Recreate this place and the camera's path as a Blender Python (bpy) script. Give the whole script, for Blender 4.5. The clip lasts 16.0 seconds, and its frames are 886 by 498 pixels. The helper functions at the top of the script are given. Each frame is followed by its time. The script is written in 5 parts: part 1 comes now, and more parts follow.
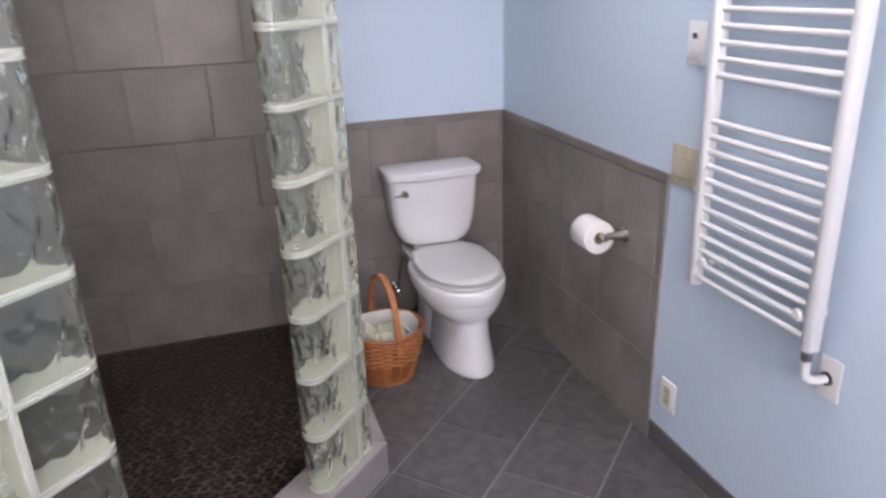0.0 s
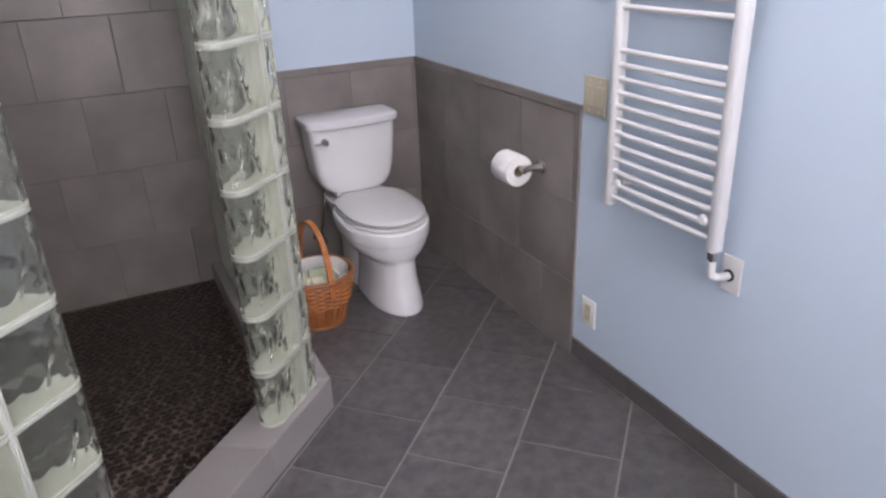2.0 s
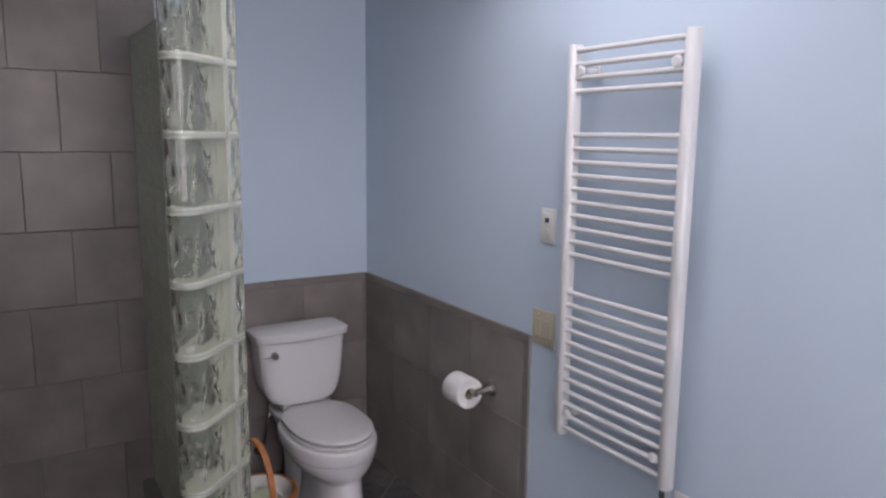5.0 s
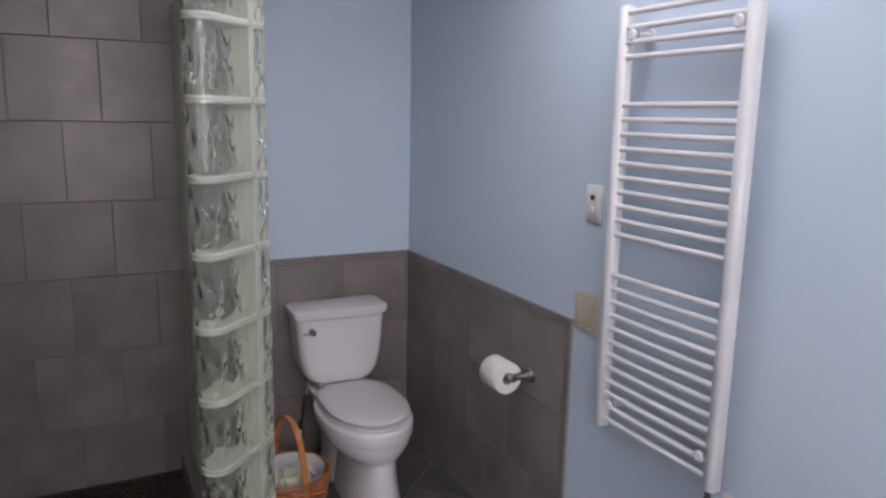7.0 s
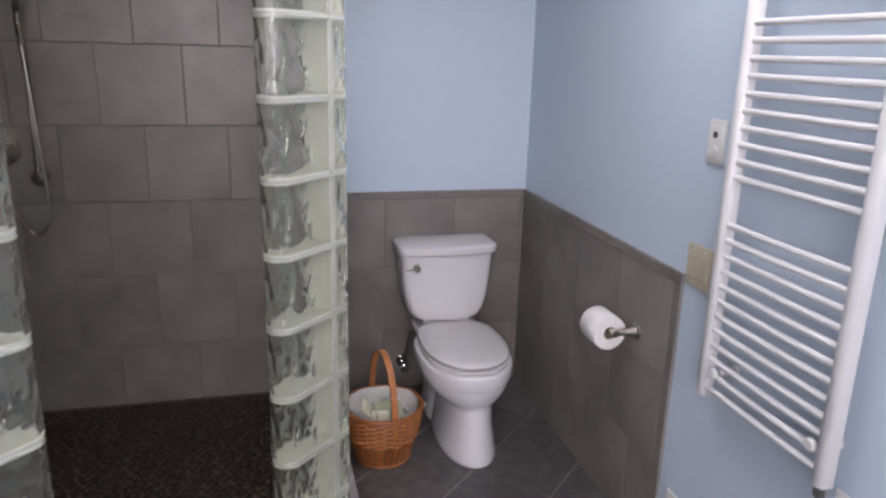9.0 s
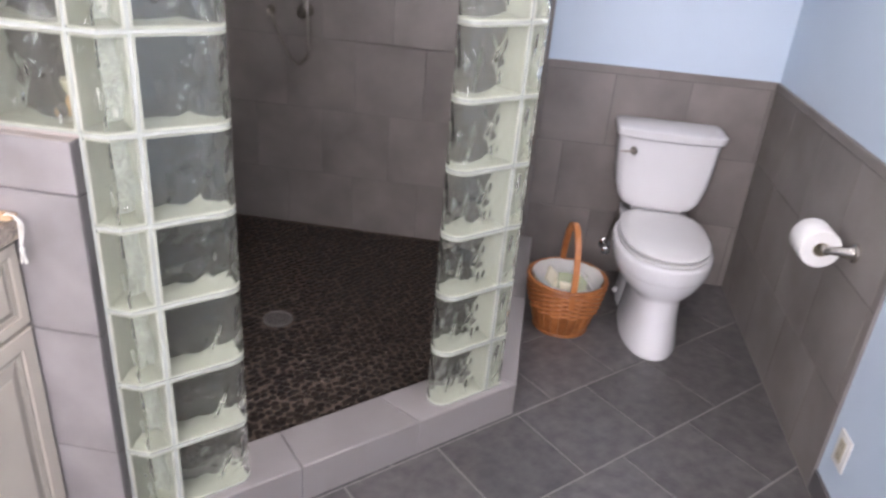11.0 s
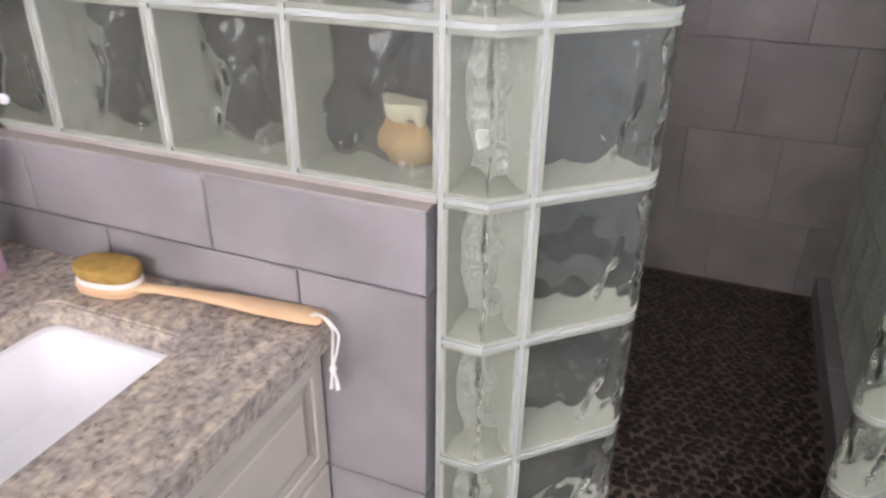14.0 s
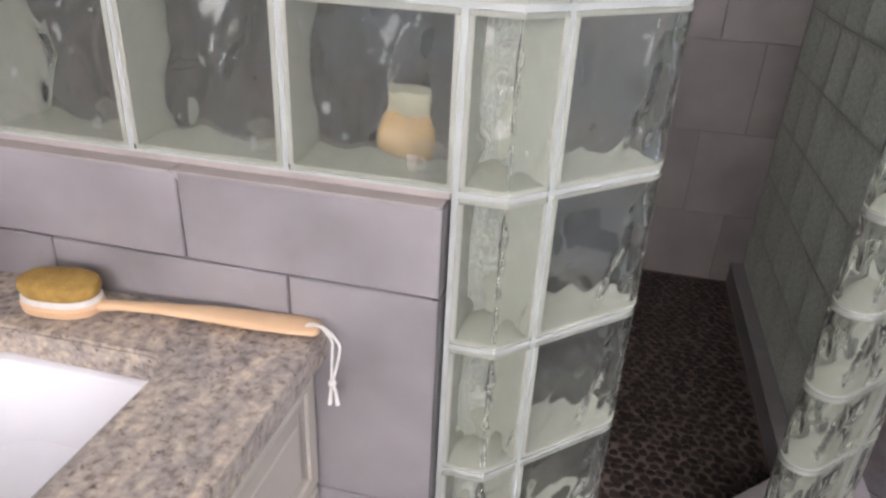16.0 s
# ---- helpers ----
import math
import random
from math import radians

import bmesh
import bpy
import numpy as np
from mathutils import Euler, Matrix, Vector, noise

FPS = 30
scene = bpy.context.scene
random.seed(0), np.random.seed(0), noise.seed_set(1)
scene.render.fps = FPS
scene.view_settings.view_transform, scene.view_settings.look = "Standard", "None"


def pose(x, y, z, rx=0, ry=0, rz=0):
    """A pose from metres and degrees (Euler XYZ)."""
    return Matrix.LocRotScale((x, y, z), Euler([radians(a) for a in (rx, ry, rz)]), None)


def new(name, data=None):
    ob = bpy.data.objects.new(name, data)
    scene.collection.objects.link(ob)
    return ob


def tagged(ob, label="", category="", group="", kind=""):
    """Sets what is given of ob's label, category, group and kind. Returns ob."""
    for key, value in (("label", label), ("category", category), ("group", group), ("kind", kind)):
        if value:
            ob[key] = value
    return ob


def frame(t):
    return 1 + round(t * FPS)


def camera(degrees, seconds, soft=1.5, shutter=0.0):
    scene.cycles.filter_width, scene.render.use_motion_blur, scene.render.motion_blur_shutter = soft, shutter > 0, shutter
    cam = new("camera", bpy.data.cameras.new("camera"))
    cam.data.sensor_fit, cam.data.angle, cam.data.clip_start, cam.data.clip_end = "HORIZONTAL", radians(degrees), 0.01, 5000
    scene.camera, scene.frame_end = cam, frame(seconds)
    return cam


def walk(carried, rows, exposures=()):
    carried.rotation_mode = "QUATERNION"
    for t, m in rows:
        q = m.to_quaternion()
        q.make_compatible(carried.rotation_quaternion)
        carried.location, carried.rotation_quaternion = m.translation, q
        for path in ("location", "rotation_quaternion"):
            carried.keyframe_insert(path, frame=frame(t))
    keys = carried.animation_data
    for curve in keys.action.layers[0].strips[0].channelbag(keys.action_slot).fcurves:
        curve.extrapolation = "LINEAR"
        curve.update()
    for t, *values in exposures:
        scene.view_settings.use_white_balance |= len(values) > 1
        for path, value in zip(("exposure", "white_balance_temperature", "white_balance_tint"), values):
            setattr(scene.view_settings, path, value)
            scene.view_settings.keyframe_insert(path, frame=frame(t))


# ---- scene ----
cam = camera(64.00, 16.0, soft=2.4, shutter=0.4)
# seconds, place of the eye, yaw, pitch, roll
PATH = [
    (0.0, -1.350, -3.224, 1.587, -18.10, -20.74, 1.86),
    (0.5, -1.481, -3.163, 1.542, -27.81, -22.54, 2.87),
    (1.0, -1.500, -3.213, 1.546, -30.62, -23.46, 0.22),
    (1.5, -1.495, -3.284, 1.553, -27.19, -22.98, 0.72),
    (2.0, -1.494, -3.308, 1.537, -26.72, -23.91, 2.05),
    (2.5, -1.532, -3.313, 1.560, -31.03, -22.56, 2.22),
    (3.0, -1.580, -3.296, 1.605, -33.23, -20.73, -0.32),
    (3.5, -1.575, -3.311, 1.646, -32.74, -14.57, 0.00),
    (4.0, -1.574, -3.330, 1.676, -32.45, -11.13, 0.49),
    (4.5, -1.588, -3.338, 1.708, -32.83, -9.25, -0.28),
    (5.0, -1.587, -3.301, 1.700, -31.72, -9.13, -0.66),
    (7.5, -1.412, -3.234, 1.658, -23.25, -10.93, -0.92),
    (8.0, -1.340, -3.180, 1.651, -18.72, -10.53, -0.55),
    (8.2, -1.302, -3.104, 1.648, -17.98, -11.70, -0.66),
    (10.3, -1.139, -3.268, 1.581, -1.27, -21.59, -2.83),
    (10.5, -1.101, -3.261, 1.587, 1.54, -23.27, -2.99),
    (11.0, -0.999, -3.221, 1.549, 8.92, -25.67, -4.38),
    (11.5, -0.986, -3.260, 1.500, 16.04, -28.36, -2.05),
    (12.0, -1.128, -3.265, 1.479, 25.49, -29.52, -1.65),
    (12.5, -1.326, -3.159, 1.491, 25.95, -29.20, -2.23),
    (13.0, -1.468, -3.020, 1.491, 20.09, -25.03, -1.13),
    (13.5, -1.527, -2.896, 1.456, 22.41, -25.45, -2.48),
    (14.0, -1.574, -2.718, 1.426, 22.34, -27.01, -0.67),
    (14.5, -1.613, -2.619, 1.401, 21.54, -29.14, 0.01),
    (15.0, -1.647, -2.641, 1.406, 15.34, -28.24, -0.62),
    (15.5, -1.684, -2.701, 1.386, 13.85, -28.47, -2.20),
    (16.0, -1.717, -2.712, 1.397, 13.80, -26.88, -2.59),
]
# seconds, stops, kelvin, tint
EXPOSURES = [(t, e, 6750, 23) for t, e in ((0.0, 0.07), (1.0, 0.03), (2.0, -0.05), (3.0, -0.2), (4.0, -0.65), (5.0, -0.82), (7.5, -0.76), (8.0, -0.64), (10.5, 0.22), (11.0, 0.34), (12.0, 0.3), (12.5, 0.15), (14.0, -0.06), (15.0, -0.12), (16.0, -0.14))]
walk(cam, [(t, pose(x, y, z, 90 + pitch, roll, yaw)) for t, x, y, z, yaw, pitch, roll in PATH], EXPOSURES)

# ---- world and light ----
world = bpy.data.worlds.new("sky")
scene.world = world
world.use_nodes = True
sky = world.node_tree.nodes.new("ShaderNodeTexSky")
sky.sky_type, sky.sun_disc, sky.sun_elevation, sky.sun_rotation = "NISHITA", False, radians(40), radians(200)
world.node_tree.links.new(sky.outputs[0], world.node_tree.nodes["Background"].inputs[0])
world.node_tree.nodes["Background"].inputs[1].default_value = 0.12


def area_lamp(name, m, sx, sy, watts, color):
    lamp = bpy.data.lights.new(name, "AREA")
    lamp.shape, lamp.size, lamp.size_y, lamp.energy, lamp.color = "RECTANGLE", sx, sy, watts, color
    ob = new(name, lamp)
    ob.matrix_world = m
    return tagged(ob, "daylight lamp in an assumed opening, out of view", "light", kind="structure")


# room: x to the radiator wall (0), y to the toilet wall (0)
XL, YB, ZC, WT = -2.64, -4.6, 2.44, 0.12
SKYL = (-1.05, -0.15, -2.30, -1.30)   # assumed skylight opening, out of view: x0 x1 y0 y1
WIN = (-2.2, -0.5, 1.20, 2.25)        # assumed window behind the walker, out of view: x0 x1 z0 z1
# Both daylight lamps are added; their skylight and window are assumed.
area_lamp("assumed_skylight_lamp", pose(-0.60, -1.80, ZC + 0.28), 0.86, 0.96, 18, (0.93, 0.96, 1.0))
area_lamp("assumed_window_lamp", pose(-1.35, YB - 0.06, 1.725, 90, 0, 0), 1.6, 0.95, 54, (0.94, 0.96, 1.0))

# ---- materials ----


def mat(name, c1, c2=None, scale=8.0, rough=0.5, bump=0.0, metal=0.0, rand=0.0, fine=120.0, rvar=0.08, spec=0.5, stretch=(1, 1, 1), island=False, coat=0.0, hue=None):
    m = bpy.data.materials.new(name)
    m.use_nodes = True
    t = m.node_tree
    b = t.nodes["Principled BSDF"]
    n, l = t.nodes.new, t.links.new
    c2 = c2 or tuple(v * 0.88 for v in c1)
    co = n("ShaderNodeTexCoord")
    mp = n("ShaderNodeMapping")
    mp.inputs["Scale"].default_value = stretch
    l(co.outputs["Object"], mp.inputs[0])
    src = mp.outputs[0]
    if rand or island:
        add = n("ShaderNodeVectorMath")
        add.operation = "ADD"
        rnd = n("ShaderNodeNewGeometry").outputs["Random Per Island"] if island else n("ShaderNodeObjectInfo").outputs["Random"]
        mul = n("ShaderNodeMath")
        mul.operation = "MULTIPLY"
        mul.inputs[1].default_value = 37.0
        l(rnd, mul.inputs[0])
        l(src, add.inputs[0])
        l(mul.outputs[0], add.inputs[1])
        src = add.outputs[0]
    big = n("ShaderNodeTexNoise")
    big.inputs["Scale"].default_value, big.inputs["Detail"].default_value = scale, 4
    l(src, big.inputs["Vector"])
    ramp = n("ShaderNodeMapRange")
    ramp.inputs["From Min"].default_value, ramp.inputs["From Max"].default_value = 0.3, 0.7
    l(big.outputs[0], ramp.inputs[0])
    mix = n("ShaderNodeMix")
    mix.data_type = "RGBA"
    mix.inputs[6].default_value, mix.inputs[7].default_value = (*c1, 1), (*c2, 1)
    l(ramp.outputs[0], mix.inputs[0])
    col = mix.outputs[2]
    small = n("ShaderNodeTexNoise")
    small.inputs["Scale"].default_value, small.inputs["Detail"].default_value = fine, 3
    l(src, small.inputs["Vector"])
    if rand:
        hsv = n("ShaderNodeHueSaturation")
        vr = n("ShaderNodeMapRange")
        vr.inputs["To Min"].default_value, vr.inputs["To Max"].default_value = 1 - rand, 1 + rand
        l(rnd, vr.inputs[0])
        l(vr.outputs[0], hsv.inputs["Value"])
        l(col, hsv.inputs["Color"])
        col = hsv.outputs[0]
    l(col, b.inputs["Base Color"])
    rr = n("ShaderNodeMapRange")
    rr.inputs["To Min"].default_value, rr.inputs["To Max"].default_value = max(0.02, rough - rvar), min(1, rough + rvar)
    l(small.outputs[0], rr.inputs[0])
    l(rr.outputs[0], b.inputs["Roughness"])
    b.inputs["Metallic"].default_value = metal
    b.inputs["Specular IOR Level"].default_value = spec
    b.inputs["Coat Weight"].default_value = coat
    if bump:
        bp = n("ShaderNodeBump")
        bp.inputs["Strength"].default_value, bp.inputs["Distance"].default_value = bump, 0.002
        l(small.outputs[0], bp.inputs["Height"])
        l(bp.outputs[0], b.inputs["Normal"])
    return m


def glass_mat(name, color, rough=0.0, ior=1.45):
    m = bpy.data.materials.new(name)
    m.use_nodes = True
    b = m.node_tree.nodes["Principled BSDF"]
    b.inputs["Base Color"].default_value = (*color, 1)
    b.inputs["Roughness"].default_value, b.inputs["IOR"].default_value = rough, ior
    b.inputs["Transmission Weight"].default_value = 1.0
    return m


M_BLUE = mat("blue_paint", (0.505, 0.605, 0.705), (0.48, 0.58, 0.68), 1.2, 0.42, 0.10, fine=260)
M_CEIL = mat("ceiling_paint", (0.80, 0.80, 0.79), None, 1.5, 0.8, 0.1, fine=240)
M_TILE = mat("grey_porcelain_tile", (0.228, 0.201, 0.186), (0.146, 0.127, 0.116), 4.0, 0.42, 0.12, rand=0.045, fine=180)
M_KNEE = mat("pale_grey_tile", (0.320, 0.300, 0.298), (0.218, 0.202, 0.200), 6, 0.40, 0.12, rand=0.06, fine=180)
M_GROUT = mat("grey_grout", (0.135, 0.118, 0.110), None, 20, 0.85, 0.3)
M_FLOOR = mat("slate_floor_tile", (0.060, 0.055, 0.055), (0.112, 0.102, 0.098), 22, 0.33, 0.6, rand=0.16, fine=75)
M_FGROUT = mat("floor_grout", (0.25, 0.232, 0.218), None, 30, 0.85, 0.3)
M_CURB = mat("curb_tile", (0.265, 0.245, 0.24), (0.225, 0.205, 0.20), 4, 0.42, 0.12, rand=0.05, fine=180)
M_LEDGE = mat("beige_bed_mortar", (0.40, 0.355, 0.32), (0.33, 0.29, 0.26), 14, 0.7, 0.3)
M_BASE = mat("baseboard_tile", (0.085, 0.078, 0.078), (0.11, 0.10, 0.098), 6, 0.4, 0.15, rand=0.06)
M_PEBBLE = mat("dark_pebble", (0.016, 0.012, 0.0105), (0.036, 0.024, 0.017), 14, 0.42, 0.1, rand=0.5, spec=0.3)
M_PEBBLE2 = mat("dark_pebble_field", (0.016, 0.012, 0.0105), (0.036, 0.024, 0.017), 14, 0.42, 0.1, island=True, spec=0.3)
M_PGROUT = mat("pebble_grout", (0.132, 0.098, 0.077), (0.080, 0.059, 0.046), 12, 0.85, 0.3)
M_WHITE = mat("white_enamel", (0.66, 0.655, 0.66), (0.63, 0.63, 0.64), 3, 0.16, 0.0, coat=0.2, rvar=0.0)
M_SEAT = mat("white_plastic", (0.62, 0.61, 0.60), None, 3, 0.28, 0.0, rvar=0.0)
M_RAD = mat("white_lacquer", (0.61, 0.61, 0.61), (0.585, 0.585, 0.595), 3, 0.28, 0.0, rvar=0.0)
M_PLATE = mat("white_plate", (0.72, 0.72, 0.70), None, 6, 0.35)
M_BEIGE = mat("beige_plate", (0.50, 0.45, 0.34), None, 6, 0.4)
M_DARK = mat("dark_plastic", (0.03, 0.03, 0.032), None, 9, 0.45)
M_CHROME = mat("chrome", (0.72, 0.72, 0.73), None, 6, 0.12, metal=1.0, rvar=0.04)
M_NICKEL = mat("brushed_nickel", (0.36, 0.325, 0.285), (0.28, 0.25, 0.22), 10, 0.28, metal=1.0, fine=300)
M_SATIN = mat("satin_nickel", (0.58, 0.54, 0.49), (0.50, 0.47, 0.43), 10, 0.24, metal=1.0, fine=300)
M_PULL = mat("dark_bronze", (0.19, 0.165, 0.14), None, 12, 0.35, metal=0.9)
M_PAPER = mat("tissue_paper", (0.74, 0.73, 0.715), None, 14, 0.95, 0.4, fine=160)
M_WICKER = mat("honey_wicker", (0.42, 0.155, 0.045), (0.27, 0.085, 0.022), 22, 0.40, 0.3, rand=0.18, fine=140)
M_LINER = mat("pale_liner", (0.62, 0.61, 0.58), (0.52, 0.51, 0.48), 12, 0.7, 0.3)
M_GREEN = mat("green_paper", (0.30, 0.36, 0.22), (0.40, 0.42, 0.30), 30, 0.7)
M_CREAM = mat("cream_paper", (0.62, 0.56, 0.40), (0.70, 0.66, 0.52), 30, 0.7)
M_JOINT = mat("white_block_mortar", (0.43, 0.455, 0.42), (0.36, 0.385, 0.35), 25, 0.6, 0.2)
M_RIM = mat("pale_green_block_edge", (0.55, 0.57, 0.48), (0.61, 0.625, 0.53), 30, 0.25, 0.3, fine=60)


def translucent(m, share, color, clarity):
    """Lets part of the light through, as cast glass edges do."""
    t = m.node_tree
    out = next(q for q in t.nodes if q.type == "OUTPUT_MATERIAL")
    tr, mx = t.nodes.new("ShaderNodeBsdfTranslucent"), t.nodes.new("ShaderNodeMixShader")
    tr.inputs[0].default_value = (*color, 1)
    mx.inputs[0].default_value = share
    clear, mix2 = t.nodes.new("ShaderNodeBsdfTransparent"), t.nodes.new("ShaderNodeMixShader")
    clear.inputs[0].default_value = (*color, 1)
    mix2.inputs[0].default_value = clarity
    t.links.new(t.nodes["Principled BSDF"].outputs[0], mx.inputs[1])
    t.links.new(tr.outputs[0], mx.inputs[2])
    t.links.new(mx.outputs[0], mix2.inputs[1])
    t.links.new(clear.outputs[0], mix2.inputs[2])
    t.links.new(mix2.outputs[0], out.inputs[0])


translucent(M_RIM, 0.4, (0.90, 0.915, 0.85), 0.10)


def scatter_glass(name, low, high):
    """Block glass paled in patches, standing in for light scattered inside the blocks."""
    m = glass_mat(name, (0.955, 0.98, 0.95))
    t = m.node_tree
    n, l = t.nodes.new, t.links.new
    through_light, dull, both, mix = n("ShaderNodeBsdfTranslucent"), n("ShaderNodeBsdfDiffuse"), n("ShaderNodeMixShader"), n("ShaderNodeMixShader")
    through_light.inputs[0].default_value, dull.inputs[0].default_value = (0.90, 0.93, 0.85, 1), (0.82, 0.86, 0.77, 1)
    spots, span = n("ShaderNodeTexNoise"), n("ShaderNodeMapRange")
    spots.inputs["Scale"].default_value, spots.inputs["Detail"].default_value = 22, 6
    for i, v in enumerate((0.35, 0.65, low, high)):
        span.inputs[i + 1].default_value = v
    l(spots.outputs[0], span.inputs[0])
    l(span.outputs[0], mix.inputs[0])
    l(through_light.outputs[0], both.inputs[1])
    l(dull.outputs[0], both.inputs[2])
    l(t.nodes["Principled BSDF"].outputs[0], mix.inputs[1])
    l(both.outputs[0], mix.inputs[2])
    l(mix.outputs[0], next(q for q in t.nodes if q.type == "OUTPUT_MATERIAL").inputs[0])
    return m


# The pale share replaces missing scattered light: slight everywhere, strong on screen and corners.
M_GLASS = scatter_glass("block_glass", 0.005, 0.04)
M_SCATTER_SCREEN = scatter_glass("screen_scatter_glass", 0.45, 0.72)
M_SCATTER_CORNER = scatter_glass("corner_scatter_glass", 0.25, 0.60)
M_CAB = mat("cream_painted_wood", (0.50, 0.458, 0.385), (0.465, 0.42, 0.35), 5, 0.38, 0.08, fine=200)
M_GLAZE = mat("grey_glaze", (0.37, 0.335, 0.28), None, 14, 0.5)
# Toe kick colour is darkened to carry the shade of its recess.
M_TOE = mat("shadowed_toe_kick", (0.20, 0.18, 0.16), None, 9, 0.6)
M_SINK = mat("white_porcelain", (0.80, 0.795, 0.79), (0.78, 0.775, 0.775), 3, 0.12, 0.0, coat=0.3, rvar=0.02)
M_BRWOOD = mat("pale_beech", (0.72, 0.49, 0.29), (0.64, 0.41, 0.23), 6, 0.45, 0.15, stretch=(1, 8, 8), fine=90)
M_BRISTLE = mat("bristle", (0.47, 0.29, 0.07), (0.33, 0.19, 0.045), 60, 0.8, 1.0, fine=300)
M_CORD = mat("white_cord", (0.72, 0.70, 0.64), None, 90, 0.9, 0.4)
M_PINK = mat("pink_plastic", (0.80, 0.54, 0.69), (0.77, 0.50, 0.65), 5, 0.30)
M_BLACK = mat("black_paint", (0.012, 0.012, 0.014), None, 20, 0.4)
M_FACE = mat("white_paint", (0.72, 0.71, 0.70), None, 20, 0.5)
M_RED = mat("red_candy", (0.42, 0.03, 0.014), (0.72, 0.27, 0.10), 75, 0.10, 0.8, coat=0.6, fine=60, rvar=0.04)
M_JAR = glass_mat("clear_glass", (0.98, 0.98, 0.97))
M_SHELL = mat("tan_ceramic", (0.64, 0.36, 0.14), (0.70, 0.50, 0.28), 9, 0.3)
M_MIRROR = mat("mirror_silver", (0.90, 0.91, 0.91), (0.90, 0.91, 0.91), 2, 0.03, metal=1.0, rvar=0.01)
M_FRAME = mat("dark_mirror_frame", (0.05, 0.045, 0.042), None, 14, 0.35)
M_STEEL = mat("drain_steel", (0.30, 0.28, 0.27), None, 20, 0.4, metal=0.7)
M_MOS = [mat("mosaic_black", (0.012, 0.012, 0.014), None, 20, 0.12, rand=0.3), mat("mosaic_grey", (0.13, 0.115, 0.115), (0.09, 0.08, 0.08), 30, 0.25, rand=0.25),
         mat("mosaic_mauve", (0.20, 0.165, 0.16), (0.16, 0.13, 0.125), 30, 0.35, rand=0.2), mat("mosaic_beige", (0.48, 0.42, 0.34), (0.40, 0.34, 0.27), 30, 0.35, rand=0.15)]
M_MGROUT = mat("mosaic_grout", (0.13, 0.12, 0.115), None, 30, 0.8)


def granite():
    m = bpy.data.materials.new("granite")
    m.use_nodes = True
    t = m.node_tree
    n, l = t.nodes.new, t.links.new
    b = t.nodes["Principled BSDF"]
    co = n("ShaderNodeTexCoord")
    mp = n("ShaderNodeMapping")
    mp.inputs["Scale"].default_value = (1.6, 0.5, 1.6)
    mp.inputs["Rotation"].default_value = (0, 0, 0.16)
    l(co.outputs["Object"], mp.inputs[0])

    def noise_ramp(scale, detail, stops, distort=0.0, vector=None):
        a = n("ShaderNodeTexNoise")
        a.inputs["Scale"].default_value, a.inputs["Detail"].default_value, a.inputs["Distortion"].default_value = scale, detail, distort
        l(vector or mp.outputs[0], a.inputs["Vector"])
        r = n("ShaderNodeValToRGB")
        els = r.color_ramp.elements
        while len(els) < len(stops):
            els.new(0.5)
        for e, (p, c) in zip(els, stops):
            e.position, e.color = p, (*c, 1)
        l(a.outputs[0], r.inputs[0])
        return r.outputs[0]

    veins = noise_ramp(19, 10, [(0.28, (0.29, 0.266, 0.248)), (0.42, (0.35, 0.316, 0.29)), (0.50, (0.395, 0.351, 0.313)), (0.57, (0.475, 0.413, 0.343)), (0.64, (0.41, 0.363, 0.322)), (0.74, (0.33, 0.298, 0.275))], 0.9)
    flecks = noise_ramp(95, 7, [(0.33, (0.58, 0.55, 0.53)), (0.43, (0.85, 0.83, 0.81)), (0.53, (1.0, 0.98, 0.95)), (0.66, (1.32, 1.24, 1.10))], 0.3, co.outputs["Object"])
    specks = noise_ramp(130, 5, [(0.27, (0.22, 0.19, 0.18)), (0.345, (0.58, 0.54, 0.51)), (0.40, (0.97, 0.96, 0.95)), (0.70, (1.05, 1.03, 1.0))], 0.0, co.outputs["Object"])
    blend = n("ShaderNodeMix")
    blend.data_type, blend.blend_type = "RGBA", "MULTIPLY"
    blend.inputs[0].default_value = 1.0
    l(veins, blend.inputs[6])
    l(flecks, blend.inputs[7])
    veins = blend.outputs[2]
    mx = n("ShaderNodeMix")
    mx.data_type, mx.blend_type = "RGBA", "MULTIPLY"
    mx.inputs[0].default_value = 0.8
    l(veins, mx.inputs[6])
    l(specks, mx.inputs[7])
    l(mx.outputs[2], b.inputs["Base Color"])
    b.inputs["Roughness"].default_value = 0.26
    return m


M_GRANITE = granite()

# ---- mesh helpers ----


def link(name, bm, material, parent=None, label="", smooth=False, angle=40):
    me = bpy.data.meshes.new(name)
    bmesh.ops.recalc_face_normals(bm, faces=bm.faces)
    bm.to_mesh(me)
    bm.free()
    for mm in material if isinstance(material, (list, tuple)) else [material]:
        me.materials.append(mm)
    if smooth:
        me.polygons.foreach_set("use_smooth", [True] * len(me.polygons))
        me.set_sharp_from_angle(angle=radians(angle))
    ob = new(name, me)
    if parent:
        ob.parent = parent
    if label:
        ob["label"] = label
    return ob


def part(name, bm, material, parent, label="", smooth=False):
    return link(name, bm, material, parent, label, smooth)


def thing(name, label, category, group="", kind="", m=None):
    ob = new(name)
    ob.empty_display_size = 0.05
    if m is not None:
        ob.matrix_basis = m
    return tagged(ob, label, category, group, kind)


